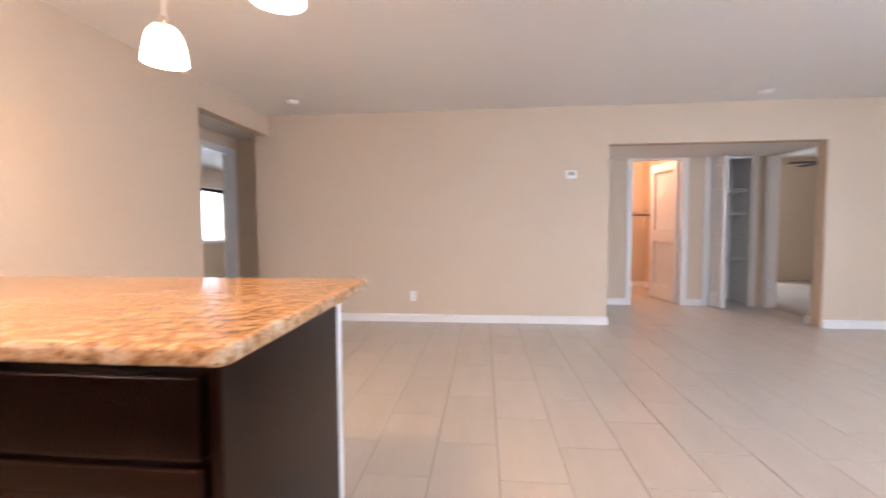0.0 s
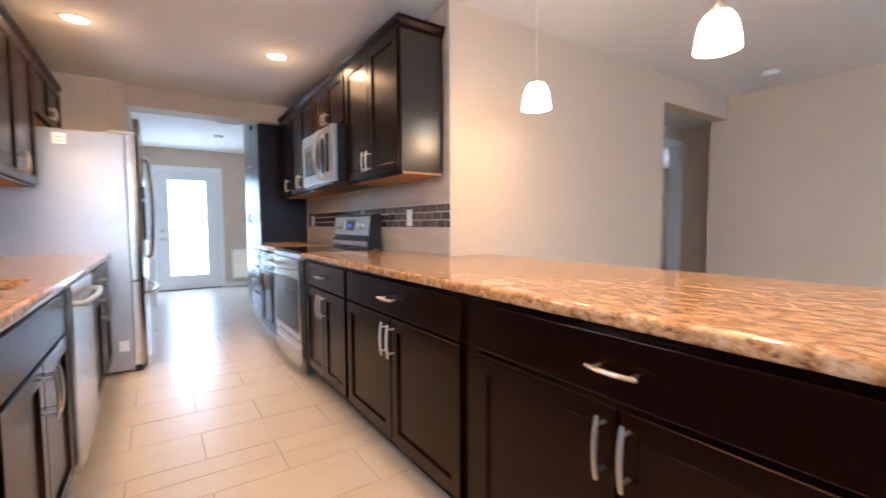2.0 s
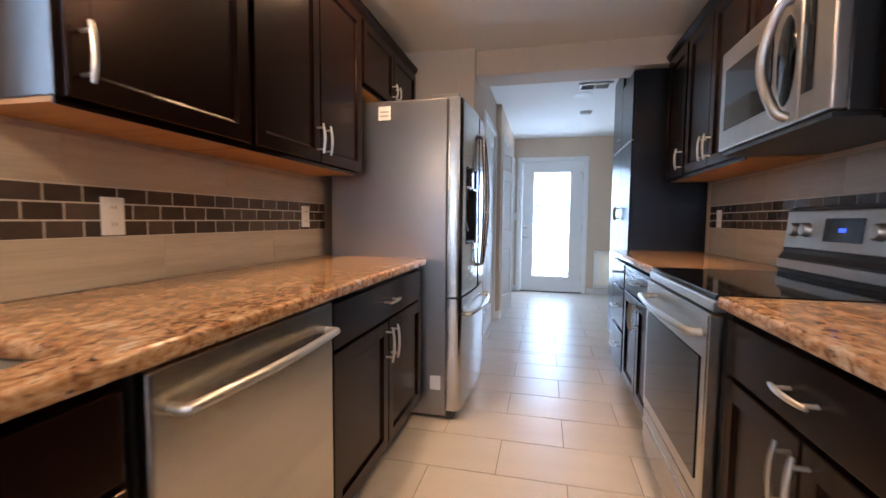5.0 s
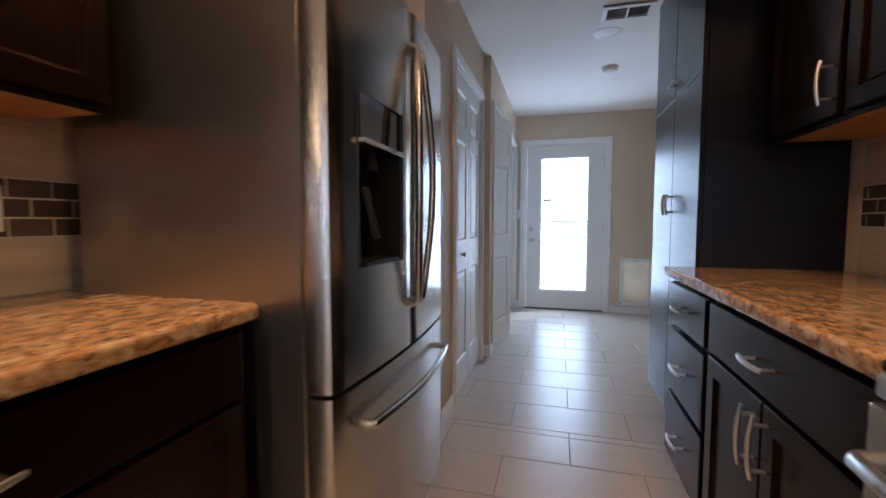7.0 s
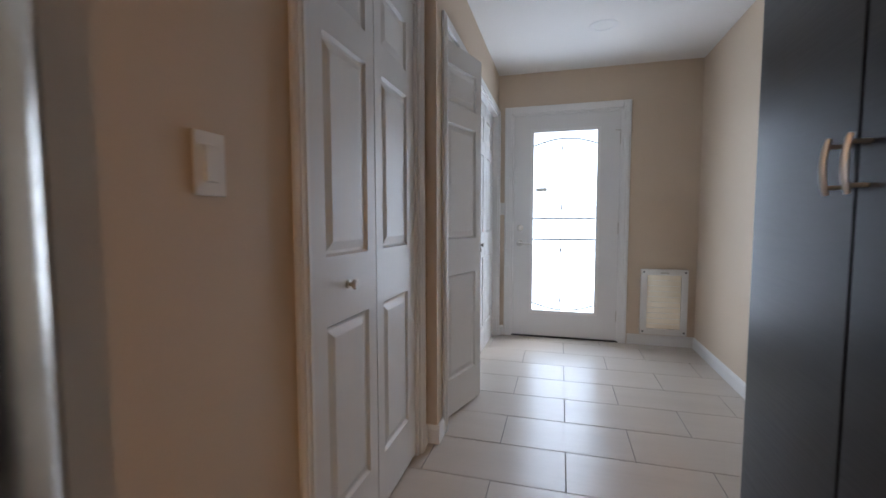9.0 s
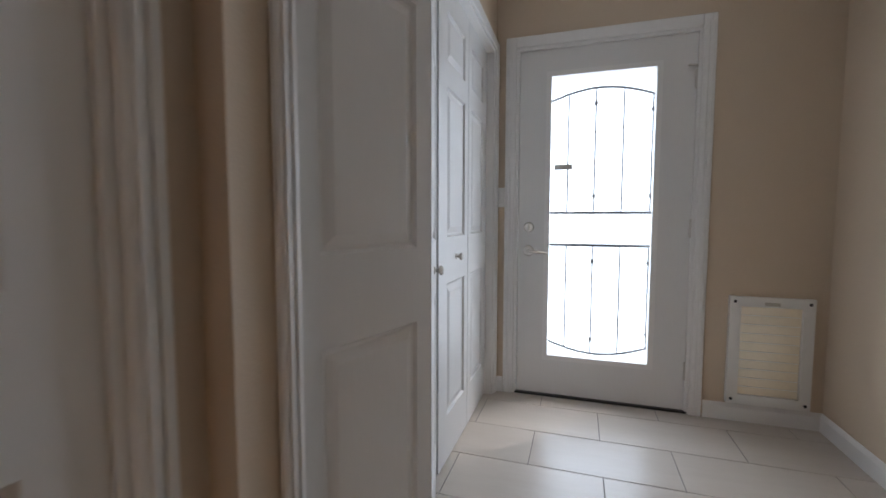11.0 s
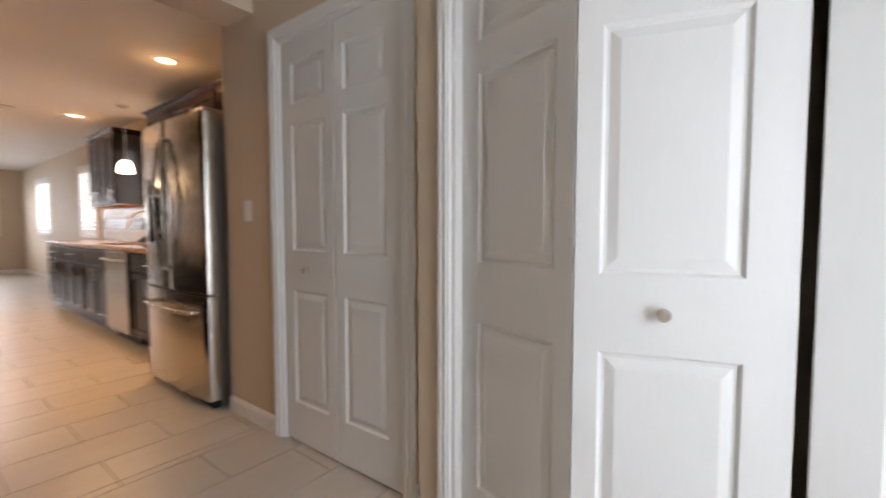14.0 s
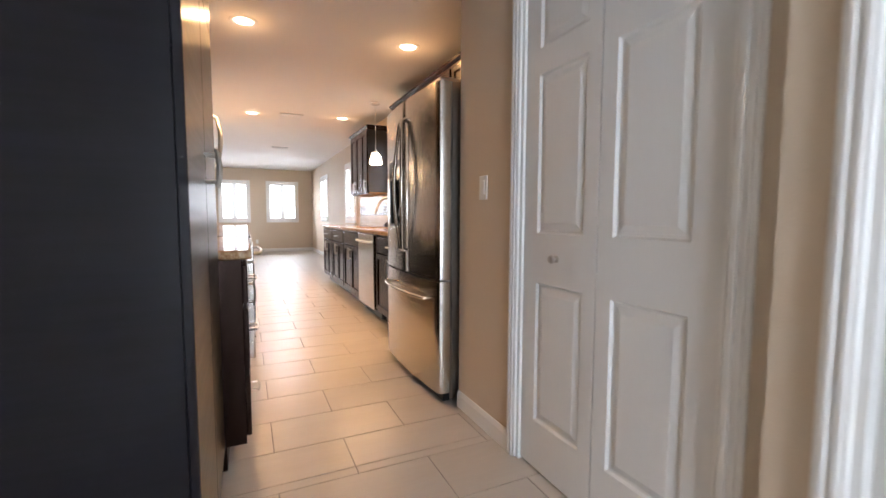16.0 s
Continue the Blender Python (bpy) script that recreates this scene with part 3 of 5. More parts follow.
def shaker(name, x0, x1, z0, z1, parent, m_=None, rail=0.055, t=0.02):
    """A recessed-panel front with its face at local y = -t."""
    m_ = m_ or WOOD
    bm = bmesh.new()
    if rail:
        def fr(i, d):
            return [bm.verts.new(v) for v in ((x0 + i, d, z0 + i), (x1 - i, d, z0 + i), (x1 - i, d, z1 - i), (x0 + i, d, z1 - i))]
        fs = [fr(0, 0), fr(0, -t + 0.003), fr(0.003, -t), fr(rail - 0.002, -t), fr(rail, -t + 0.002), fr(rail, 0)]
        for p, q in zip(fs, fs[1:] + fs[:1]):
            for k in range(4):
                bm.faces.new((p[k], p[(k + 1) % 4], q[(k + 1) % 4], q[k]))
        pb = bmesh.new()
        def ring(i, d):
            return [pb.verts.new(v) for v in ((x0 + rail + i, d, z0 + rail + i), (x1 - rail - i, d, z0 + rail + i), (x1 - rail - i, d, z1 - rail - i), (x0 + rail + i, d, z1 - rail - i))]
        rs = [ring(-0.001, -t + 0.003), ring(0.007, -t + 0.009), ring(0.009, -t + 0.0105)]
        for a, b in zip(rs, rs[1:]):
            for q in range(4):
                pb.faces.new((a[q], a[(q + 1) % 4], b[(q + 1) % 4], b[q]))
        pb.faces.new(rs[-1])
        d = part(name, bm, m_, parent)
        part("panel", pb, m_, d)
        return d
    return part(name, box(x0, x1, -t, 0, z0, z1, 0.004, 2), m_, parent)


def facing(x, y0, y1, side):
    """Pose of a cabinet whose front lies at x; side -1 looks to -x, +1 to +x."""
    if side < 0:
        return Matrix.Translation((x, y1, 0)) @ Matrix.Rotation(radians(-90), 4, "Z")
    return Matrix.Translation((x, y0, 0)) @ Matrix.Rotation(radians(90), 4, "Z")


def base_cabinet(x, y0, y1, side, kind, label, depth=0.584, grp="base cabinets"):
    g = thing("base_cabinet", label, "cabinet", facing(x, y0, y1, side), grp)
    w = y1 - y0
    part("body", box(0, w, 0, depth, 0.1, 0.64 if kind == "sink" else 0.872, 0.001), WOOD, g)
    if kind == "sink":
        part("front_rail", box(0, w, 0, 0.02, 0.64, 0.872), WOOD, g)
    part("toe_kick", box(0, w, 0.075, depth, 0, 0.1), WOOD, g, "recessed dark toe kick")
    e = 0.018
    if kind == "drawers":
        for z0, z1 in ((0.125, 0.385), (0.41, 0.665), (0.69, 0.85)):
            d = shaker("drawer", e, w - e, z0, z1, g, rail=0)
            handle(d, w / 2, (z0 + z1) / 2, 0.13, False, -0.02)
        return g
    if kind != "sink":
        d = shaker("drawer", e, w - e, 0.70, 0.85, g, rail=0)
        handle(d, w / 2, 0.775, 0.13, False, -0.02)
    else:
        shaker("false_front", e, w - e, 0.70, 0.85, g, rail=0)
    gap = 0.004
    if kind == "single":
        d = shaker("door", e, w - e, 0.125, 0.685, g)
        handle(d, e + 0.03, 0.59, 0.13, True, -0.02)
    else:
        d1 = shaker("door", e, w / 2 - gap, 0.125, 0.685, g)
        d2 = shaker("door", w / 2 + gap, w - e, 0.125, 0.685, g)
        handle(d1, w / 2 - 0.032, 0.59, 0.15, True, -0.02)
        handle(d2, w / 2 + 0.032, 0.59, 0.15, True, -0.02)
    return g


def wall_cabinet(x, y0, y1, side, z0, z1, doors, label, depth=0.284, hinge=0, crown=True, grp="wall cabinets", returns=""):
    g = thing("wall_cabinet", label, "cabinet", facing(x, y0, y1, side), grp)
    w = y1 - y0
    part("body", box(0, w, 0, depth, z0 + 0.012, z1, 0.0015), WOODG, g)
    part("underside", box(0.004, w - 0.004, 0.006, depth, z0, z0 + 0.012), RAWW, g, "unfinished pale wood underside")
    part("light_rail", box(0, w, 0, 0.006, z0 - 0.006, z0 + 0.012), WOOD, g)
    if crown:
        cb = bmesh.new()
        prof = [(0.0, 0.0), (-0.008, 0.0), (-0.012, 0.018), (-0.03, 0.04), (-0.034, 0.058), (0.0, 0.06)]
        def ring(fx, fy):
            return [cb.verts.new((fx(d), fy(d), z1 - 0.012 + z)) for d, z in prof]
        rings = [ring(lambda d: d, lambda d: depth), ring(lambda d: d, lambda d: d)] if "start" in returns else [ring(lambda d: 0.0, lambda d: d)]
        rings += [ring(lambda d: w - d, lambda d: d), ring(lambda d: w - d, lambda d: depth)] if "end" in returns else [ring(lambda d: w, lambda d: d)]
        for ra, rb in zip(rings, rings[1:]):
            for i in range(len(prof)):
                j = (i + 1) % len(prof)
                cb.faces.new((ra[i], ra[j], rb[j], rb[i]))
        cb.faces.new(rings[0][::-1])
        cb.faces.new(rings[-1])
        part("crown_moulding", cb, WOOD, g)
    e = 0.014
    n = doors
    for i in range(n):
        a = e + (w - 2 * e) * i / n + (0.003 if i else 0)
        b = e + (w - 2 * e) * (i + 1) / n - (0.003 if i < n - 1 else 0)
        d = shaker("door", a, b, z0 + 0.012, z1 - 0.014, g, rail=0.055 if z1 - z0 > 0.5 else 0.045)
        hl = 0.13 if z1 - z0 > 0.5 else 0.09
        if n == 1:
            hx = a + 0.03 if hinge else b - 0.03
        else:
            hx = b - 0.03 if i % 2 == 0 else a + 0.03
        handle(d, hx, z0 + 0.045 + hl / 2, hl, True, -0.02)
    return g


XR, XL = 0.565, -0.632
base_cabinet(XR, 1.478, 2.545, -1, "double", "dark espresso base cabinet at the peninsula end", 0.494)
base_cabinet(XR, 2.6, 3.685, -1, "double", "dark espresso base cabinet with drawer and two doors", 0.494)
base_cabinet(XR, 3.69, 4.462, -1, "double", "dark espresso base cabinet beside the range")
base_cabinet(XR, 5.235, 6.015, -1, "double", "dark espresso base cabinet past the range")
base_cabinet(XR, 6.02, 6.515, -1, "drawers", "dark espresso three-drawer base cabinet")
base_cabinet(XL, 1.15, 1.935, 1, "double", "dark espresso base cabinet near the living room")
base_cabinet(XL, 1.94, 2.75, 1, "double", "dark espresso base cabinet beside the sink base")
base_cabinet(XL, 2.755, 3.645, 1, "sink", "dark espresso sink base cabinet with two doors")
base_cabinet(XL, 4.3, 5.33, 1, "double", "dark espresso base cabinet beside the refrigerator")
# peninsula filler, back and end panels
solid("filler_strip", box(XR - 0.001, XR + 0.4, 2.547, 2.598, 0.1, 0.872), WOOD, "dark espresso filler strip between base cabinets", "trim")
solid("half_wall", box(1.062, 1.142, 1.478, 3.548, 0, 0.872, 0.002), WALL, "beige painted half wall behind the peninsula cabinets", "half wall")
solid("end_wall_panel", box(XR - 0.02, 1.12, 1.455, 1.476, 0, 0.872, 0.002), WOOD, "dark espresso finished end panel of the peninsula", "panel")
solid("peninsula_corner_trim", box(1.122, 1.144, 1.45, 1.476, 0, 0.872, 0.002), TRIM, "white corner trim on the peninsula end", "trim")

UZ0, UZ1 = 1.4, 2.225
wall_cabinet(0.87, 3.618, 4.447, -1, UZ0, UZ1, 2, "dark espresso wall cabinet beside the microwave", returns="end")
wall_cabinet(0.87, 4.452, 5.202, -1, 1.85, UZ1, 2, "short dark espresso cabinet above the microwave")
wall_cabinet(0.87, 5.207, 5.99, -1, UZ0, UZ1, 2, "dark espresso wall cabinet past the microwave")
wall_cabinet(0.87, 5.995, 6.425, -1, UZ0, UZ1, 1, "narrow dark espresso wall cabinet near the header")
wall_cabinet(-0.968, 3.797, 4.396, 1, UZ0 - 0.035, UZ1, 1, "dark espresso wall cabinet beside the sink window", hinge=1, returns="start")
wall_cabinet(-0.968, 4.4, 5.31, 1, UZ0 - 0.035, UZ1, 2, "dark espresso wall cabinet beside the refrigerator")
wall_cabinet(-0.968, 5.315, 6.30, 1, 1.86, UZ1, 2, "short dark espresso cabinet above the refrigerator")
wall_cabinet(-0.968, 1.75, 2.74, 1, UZ0 - 0.035, UZ1, 3, "dark espresso wall cabinet on the living room side of the window", returns="start end")

# tall pantry
tp = thing("pantry_cabinet", "tall dark espresso pantry cabinet with four doors", "cabinet", facing(0.667, 6.52, 7.394, -1), "")
part("body", box(0, 0.874, 0, 0.5, 0.1, 2.225, 0.0015), LAMW, tp)
part("upper_body", box(0, 0.69, 0, 0.5, 2.226, 2.385, 0.0015), LAMW, tp)
part("toe_kick", box(0, 0.874, 0.07, 0.5, 0, 0.1), LAMW, tp)
for a, b in ((0.004, 0.434), (0.44, 0.87)):
    for z0, z1 in ((0.105, 1.722), (1.73, 2.38)):
        if z1 > 2 and a > 0.3:
            z1 = 2.222
        d = part("door", box(a, b, -0.02, 0, z0, z1, 0.002), LAMW, tp)
        kx = b - 0.03 if a < 0.1 else a + 0.03
        if z0 < 1:
            q = handle(d, kx, 1.19, 0.11, True, -0.02)
        else:
            part("knob", lathe([(0.0, 0.03), (0.012, 0.027), (0.014, 0.02), (0.006, 0.012), (0.006, 0.0), (0, 0)], 14), NICKEL, d, "nickel knob", True, Matrix.Translation((kx, -0.02, 1.80)) @ Matrix.Rotation(radians(90), 4, "X"))


def worktop(name, bm, label):
    bmesh.ops.bevel(bm, geom=[e for e in bm.edges if abs(e.verts[0].co.z - e.verts[1].co.z) < 1e-5], offset=0.011, segments=3, profile=0.5, affect="EDGES")
    ob = solid(name, bm, GRANITE, label, "countertop", "", True)
    for p in ob.data.polygons:
        p.use_smooth = abs(p.normal.z) < 0.98
    return ob


def slab_poly(pts, z0, z1):
    bm = bmesh.new()
    a = [bm.verts.new((x, y, z0)) for x, y in pts]
    b = [bm.verts.new((x, y, z1)) for x, y in pts]
    n = len(pts)
    for i in range(n):
        j = (i + 1) % n
        bm.faces.new((a[i], a[j], b[j], b[i]))
    bm.faces.new(a[::-1])
    bm.faces.new(b)
    bmesh.ops.recalc_face_normals(bm, faces=bm.faces[:])
    return bm


def arc_pts(cx, cy, r, a0, a1, n=5):
    return [(cx + r * math.cos(radians(a0 + (a1 - a0) * i / n)), cy + r * math.sin(radians(a0 + (a1 - a0) * i / n))) for i in range(n + 1)]


CT0, CT1 = 0.873, 0.912
worktop("peninsula_worktop", slab_poly(arc_pts(0.525 + 0.03, 1.432 + 0.03, 0.03, 180, 270) + arc_pts(1.45 - 0.03, 1.445 + 0.03, 0.03, 270, 360) + [(1.45, 3.545), (KR - 0.012, 3.545), (KR - 0.012, 4.464), (0.525, 4.464)], CT0, CT1), "polished gold-brown granite peninsula worktop")
worktop("range_side_worktop", slab_poly([(0.525, 5.23), (KR - 0.012, 5.23), (KR - 0.012, 6.515), (0.525, 6.515)], CT0, CT1), "polished gold-brown granite worktop past the range")
LX = -0.59
# sink worktop: slab with a cut-out for the two bowls
wt = bmesh.new()
SX0, SX1, SY0, SY1 = -1.08, -0.70, 2.93, 3.63
outer = arc_pts(LX - 0.04, 1.12 + 0.04, 0.04, -90, 0) + arc_pts(LX - 0.03, 5.36 - 0.03, 0.03, 0, 90) + [(KL + 0.012, 5.36), (KL + 0.012, 1.12)]
inner = arc_pts(SX1 - 0.06, SY0 + 0.06, 0.06, -90, 0) + arc_pts(SX1 - 0.06, SY1 - 0.06, 0.06, 0, 90) + arc_pts(SX0 + 0.06, SY1 - 0.06, 0.06, 90, 180) + arc_pts(SX0 + 0.06, SY0 + 0.06, 0.06, 180, 270)
for zz in (CT0, CT1):
    loops = []
    for lp in (outer, inner):
        vs = [wt.verts.new((x, y, zz)) for x, y in lp]
        loops.append(vs)
    es = []
    for vs in loops:
        for i in range(len(vs)):
            es.append(wt.edges.new((vs[i], vs[(i + 1) % len(vs)])))
    bmesh.ops.triangle_fill(wt, use_beauty=True, edges=es)
    if zz == CT0:
        low = loops
    else:
        for a, b in zip(low, loops):
            for i in range(len(a)):
                j = (i + 1) % len(a)
                wt.faces.new((a[i], a[j], b[j], b[i]))
bmesh.ops.recalc_face_normals(wt, faces=wt.faces[:])
rim = [e for e in wt.edges if len(e.link_faces) == 2 and abs(e.link_faces[0].normal.z - e.link_faces[1].normal.z) > 0.5]
bmesh.ops.bevel(wt, geom=rim, offset=0.011, segments=3, profile=0.5, affect="EDGES")
sw = solid("sink_worktop", wt, GRANITE, "polished gold-brown granite worktop with sink cut-out", "countertop", "", True)
for p in sw.data.polygons:
    p.use_smooth = abs(p.normal.z) < 0.98

sink = thing("kitchen_sink", "undermount stainless steel double bowl sink", "sink", Matrix.Translation((0, 0, 0.0)))
def bowl(x0, x1, y0, y1, zb):
    bm = bmesh.new()
    rings = []
    for ins, z, r in ((-0.012, 0.871, 0.06), (0.0, 0.871, 0.06), (0.004, 0.84, 0.06), (0.012, zb + 0.04, 0.06), (0.03, zb + 0.008, 0.05), (0.07, zb, 0.03)):
        a0, a1, b0, b1 = x0 + ins, x1 - ins, y0 + ins, y1 - ins
        pts = arc_pts(a1 - r, b0 + r, r, -90, 0) + arc_pts(a1 - r, b1 - r, r, 0, 90) + arc_pts(a0 + r, b1 - r, r, 90, 180) + arc_pts(a0 + r, b0 + r, r, 180, 270)
        rings.append([bm.verts.new((x, y, z)) for x, y in pts])
    for a, b in zip(rings, rings[1:]):
        for i in range(len(a)):
            j = (i + 1) % len(a)
            bm.faces.new((a[i], a[j], b[j], b[i]))
    bm.faces.new(rings[-1])
    return bm
for y0, y1 in ((SY0 - 0.005, 3.265), (3.292, SY1 + 0.005)):
    bw = part("bowl", bowl(SX0 - 0.005, SX1 + 0.005, y0, y1, 0.70), STEELH, sink, "stainless bowl", True)
    part("drain", lathe([(0.0, 0.002), (0.03, 0.003), (0.042, 0.006), (0.045, 0.0)], 20), NICKEL, bw, "round drain", True, Matrix.Translation((-0.89, (y0 + y1) / 2, 0.70)))

fc = thing("kitchen_faucet", "brushed nickel pull-down gooseneck faucet with side lever", "faucet", Matrix.Translation((-1.172, 3.31, CT1)))
part("base", lathe([(0.0, 0.0), (0.036, 0.0), (0.036, 0.006), (0.03, 0.012), (0.027, 0.05), (0.028, 0.1), (0.023, 0.14), (0.017, 0.16), (0.0, 0.16)]), NICKEL, fc, smooth=True)
neck = [(0, 0, 0.14), (0, 0, 0.24)] + [(0.12 - 0.12 * math.cos(radians(a)), 0.012 * a / 180, 0.25 + 0.115 * math.sin(radians(a))) for a in range(10, 161, 15)]
part("neck", tube(neck, 0.0155, 16), NICKEL, fc, smooth=True)
e0 = Vector(neck[-1])
ed = Vector((0.06, 0.006, -0.13)).normalized()
part("spray_head", tube([e0 - ed * 0.005, e0 + ed * 0.02, e0 + ed * 0.025, e0 + ed * 0.09, e0 + ed * 0.125, e0 + ed * 0.13], [0.0155, 0.016, 0.0185, 0.021, 0.024, 0.019], 16), NICKEL, fc, "pull-down spray head", True)
part("valve", tube([(0, 0, 0.075), (0.03, 0.035, 0.078), (0.045, 0.055, 0.08)], [0.016, 0.019, 0.016], 14), NICKEL, fc, smooth=True)
part("lever", tube([(0.045, 0.055, 0.08), (0.056, 0.068, 0.11), (0.062, 0.075, 0.15), (0.058, 0.07, 0.17)], [0.008, 0.007, 0.006, 0.004], 10), NICKEL, fc, smooth=True)
ds = thing("sink_stopper", "black and steel sink strainer lying on the worktop", "strainer", Matrix.Translation((-1.13, 3.06, CT1 + 0.037)) @ Matrix.Rotation(radians(38), 4, "Y") @ Matrix.Scale(1.42, 4))
part("basket", lathe([(0.0, -0.012), (0.03, -0.012), (0.038, 0.0), (0.04, 0.012), (0.036, 0.013), (0.028, 0.0), (0.0, -0.004)], 24), BLACK, ds, smooth=True)
part("plug", lathe([(0.0, 0.0), (0.025, 0.0), (0.027, 0.006), (0.0, 0.008)], 20), STEEL, ds, smooth=True)
ss = thing("spare_stopper", "small steel basket strainer beside the faucet", "strainer", Matrix.Translation((-1.13, 3.39, CT1 + 0.026)) @ Matrix.Rotation(radians(-38), 4, "X") @ Matrix.Scale(0.95, 4))
part("disc", lathe([(0.0, -0.01), (0.025, -0.01), (0.034, 0.0), (0.035, 0.008), (0.02, 0.012), (0.0, 0.012)], 18), STEELH, ss, smooth=True)

# backsplash tiles: a beige field below and above a brown mosaic band
def backsplash(name, x, nrm, runs, label, low=1.083):
    g = thing(name, label, "backsplash", kind="structure")
    lo, hi = sorted((x, x + nrm * 0.0095))
    cache = {}
    for y0, y1, z0, z1 in runs:
        part("grout_bed", box(lo, hi, y0, y1, z0, z1), GROUTW, g)
        def piece(a, b, c, d, m_, n):
            w, h = round(b - a, 3), round(d - c, 3)
            if w < 0.012 or h < 0.008:
                return
            if (w, h, n) not in cache:
                jt = 0.005 if n == "mosaic_tile" else 0.002
                cache[(w, h, n)] = mesh_of(n, box(0, nrm * 0.005, 0, w - jt, 0, h - jt, 0.0008), m_)
            ob = new(n, cache[(w, h, n)])
            ob.parent = g
            ob.location = (x + nrm * 0.006, a + 0.001, c + 0.001)
        for c, d in ((z0, min(low, z1)), (max(low + 0.152, z0), z1)):
            if d - c < 0.02:
                continue
            y = y0
            k = 0.61 if c < 1 else 0.3
            nxt = y0 + k
            while y < y1 - 1e-6:
                b = min(nxt, y1)
                piece(y, b, c, d, SPLASH, "wall_tile")
                y, nxt = b, b + 0.61
        for r in range(3):
            c = low + 0.001 + r * 0.05
            if c + 0.05 > z1 + 0.002 or c < z0:
                continue
            y = y0
            nxt = y0 + (0.1 if r % 2 else 0.05)
            while y < y1 - 1e-6:
                b = min(nxt, y1)
                piece(y, b, c, c + 0.05, MOSAIC, "mosaic_tile")
                y, nxt = b, b + 0.1
    return g
backsplash("backsplash_range", KR, -1, [(3.552, 6.43, CT1, 1.385), (3.552, 3.616, 1.385, H - 0.004)], "beige tile backsplash with brown mosaic band behind the range")
backsplash("backsplash_sink", KL, 1, [(3.70, 5.42, CT1, 1.35), (2.80, 3.70, CT1, 1.16), (1.12, 2.80, CT1, 1.35)], "beige tile backsplash with brown mosaic band behind the sink", 1.063)


def outlet(name, m, label, slots=True, w=0.072, h=0.115):
    g = thing(name, label, "outlet" if slots else "light switch", m)
    part("plate", box(-w / 2, w / 2, -0.006, 0, -h / 2, h / 2, 0.002), PLASTIC, g)
    if slots:
        for z in (-0.026, 0.026):
            r = part("receptacle", box(-0.016, 0.016, -0.008, -0.005, z - 0.015, z + 0.015, 0.002), PLASTIC, g)
            for sx in (-0.006, 0.006):
                part("slot", box(sx - 0.001, sx + 0.001, -0.0085, -0.0075, z - 0.004, z + 0.007), BLACK, r)
    else:
        part("rocker", box(-0.016, 0.016, -0.0095, -0.005, -0.033, 0.033, 0.002), PLASTIC, g)
    return g


def onwall(x, y, z, look_to):
    return Matrix.Translation((x, y, z)) @ Matrix.Rotation(radians({"-x": -90, "+x": 90, "-y": 0, "+y": 180}[look_to]), 4, "Z")


outlet("outlet", onwall(KR - 0.011, 4.04, 1.15, "-x"), "white outlet in the mosaic band beside the range")
outlet("outlet", onwall(KR - 0.011, 6.26, 1.145, "-x"), "white outlet in the mosaic band by the pantry")
outlet("outlet", onwall(KL + 0.011, 4.13, 1.125, "+x"), "white outlet in the mosaic band beside the sink")
outlet("outlet", onwall(KL + 0.011, 5.2, 1.135, "+x"), "white outlet in the mosaic band by the refrigerator")
outlet("outlet", onwall(4.735, 1.83, 0.3, "-x"), "white wall outlet low on the long wall")
outlet("outlet", onwall(0.28, -5.2, 0.3, "+y"), "white wall outlet low on the rear wall")
outlet("light_switch", onwall(-0.505, 6.613, 1.19, "+x"), "white rocker light switch beside the closet", False)
outlet("light_switch", onwall(-0.417, 9.955, 1.19, "-y") @ Matrix.Translation((0.005, 0, 0)), "white rocker light switch beside the back door", False, 0.08)
th = thing("thermostat", "white wall thermostat with grey screen", "thermostat", onwall(4.735, 0.046, 1.674, "-x"))
part("housing", box(-0.06, 0.06, -0.024, 0, -0.045, 0.045, 0.006, 2), PLASTIC, th)
part("screen", box(-0.035, 0.035, -0.026, -0.023, -0.01, 0.03), GREYP, th)

# ---------------------------------------------------------------- appliances
rg = thing("kitchen_range", "stainless steel electric range with black glass top", "range", facing(0.55, 4.468, 5.228, -1))
W = 0.76
part("body", box(0, W, 0.0, 0.59, 0.03, 0.893, 0.003), BLACK, rg, "black side panels")
part("cooktop", box(-0.001, W + 0.001, -0.03, 0.53, 0.896, 0.914, 0.004), GLASSK, rg, "black glass cooktop")
part("front_trim", box(0, W, -0.035, 0.0, 0.86, 0.895, 0.004), STEELH, rg, "stainless front trim")
dr = part("oven_door", box(0.004, W - 0.004, -0.045, 0.0, 0.27, 0.855, 0.006, 2), STEEL, rg)
part("oven_window", box(0.055, W - 0.055, -0.049, -0.044, 0.325, 0.715, 0.002), GLASSK, dr, "black glass oven window")
hp = [(0.05, -0.045, 0.79), (0.055, -0.08, 0.79)] + [(0.06 + (W - 0.12) * i / 10, -0.085 - 0.018 * math.sin(math.pi * i / 10), 0.79) for i in range(11)] + [(W - 0.055, -0.08, 0.79), (W - 0.05, -0.045, 0.79)]
part("oven_handle", tube(hp, 0.012, 12), STEELH, dr, "stainless bow handle", True)
dw0 = part("storage_drawer", box(0.004, W - 0.004, -0.04, 0.0, 0.06, 0.262, 0.006, 2), STEEL, rg)
part("drawer_lip", box(0.03, W - 0.03, -0.046, -0.039, 0.2, 0.215, 0.002), STEELH, dw0)
bg = bmesh.new()
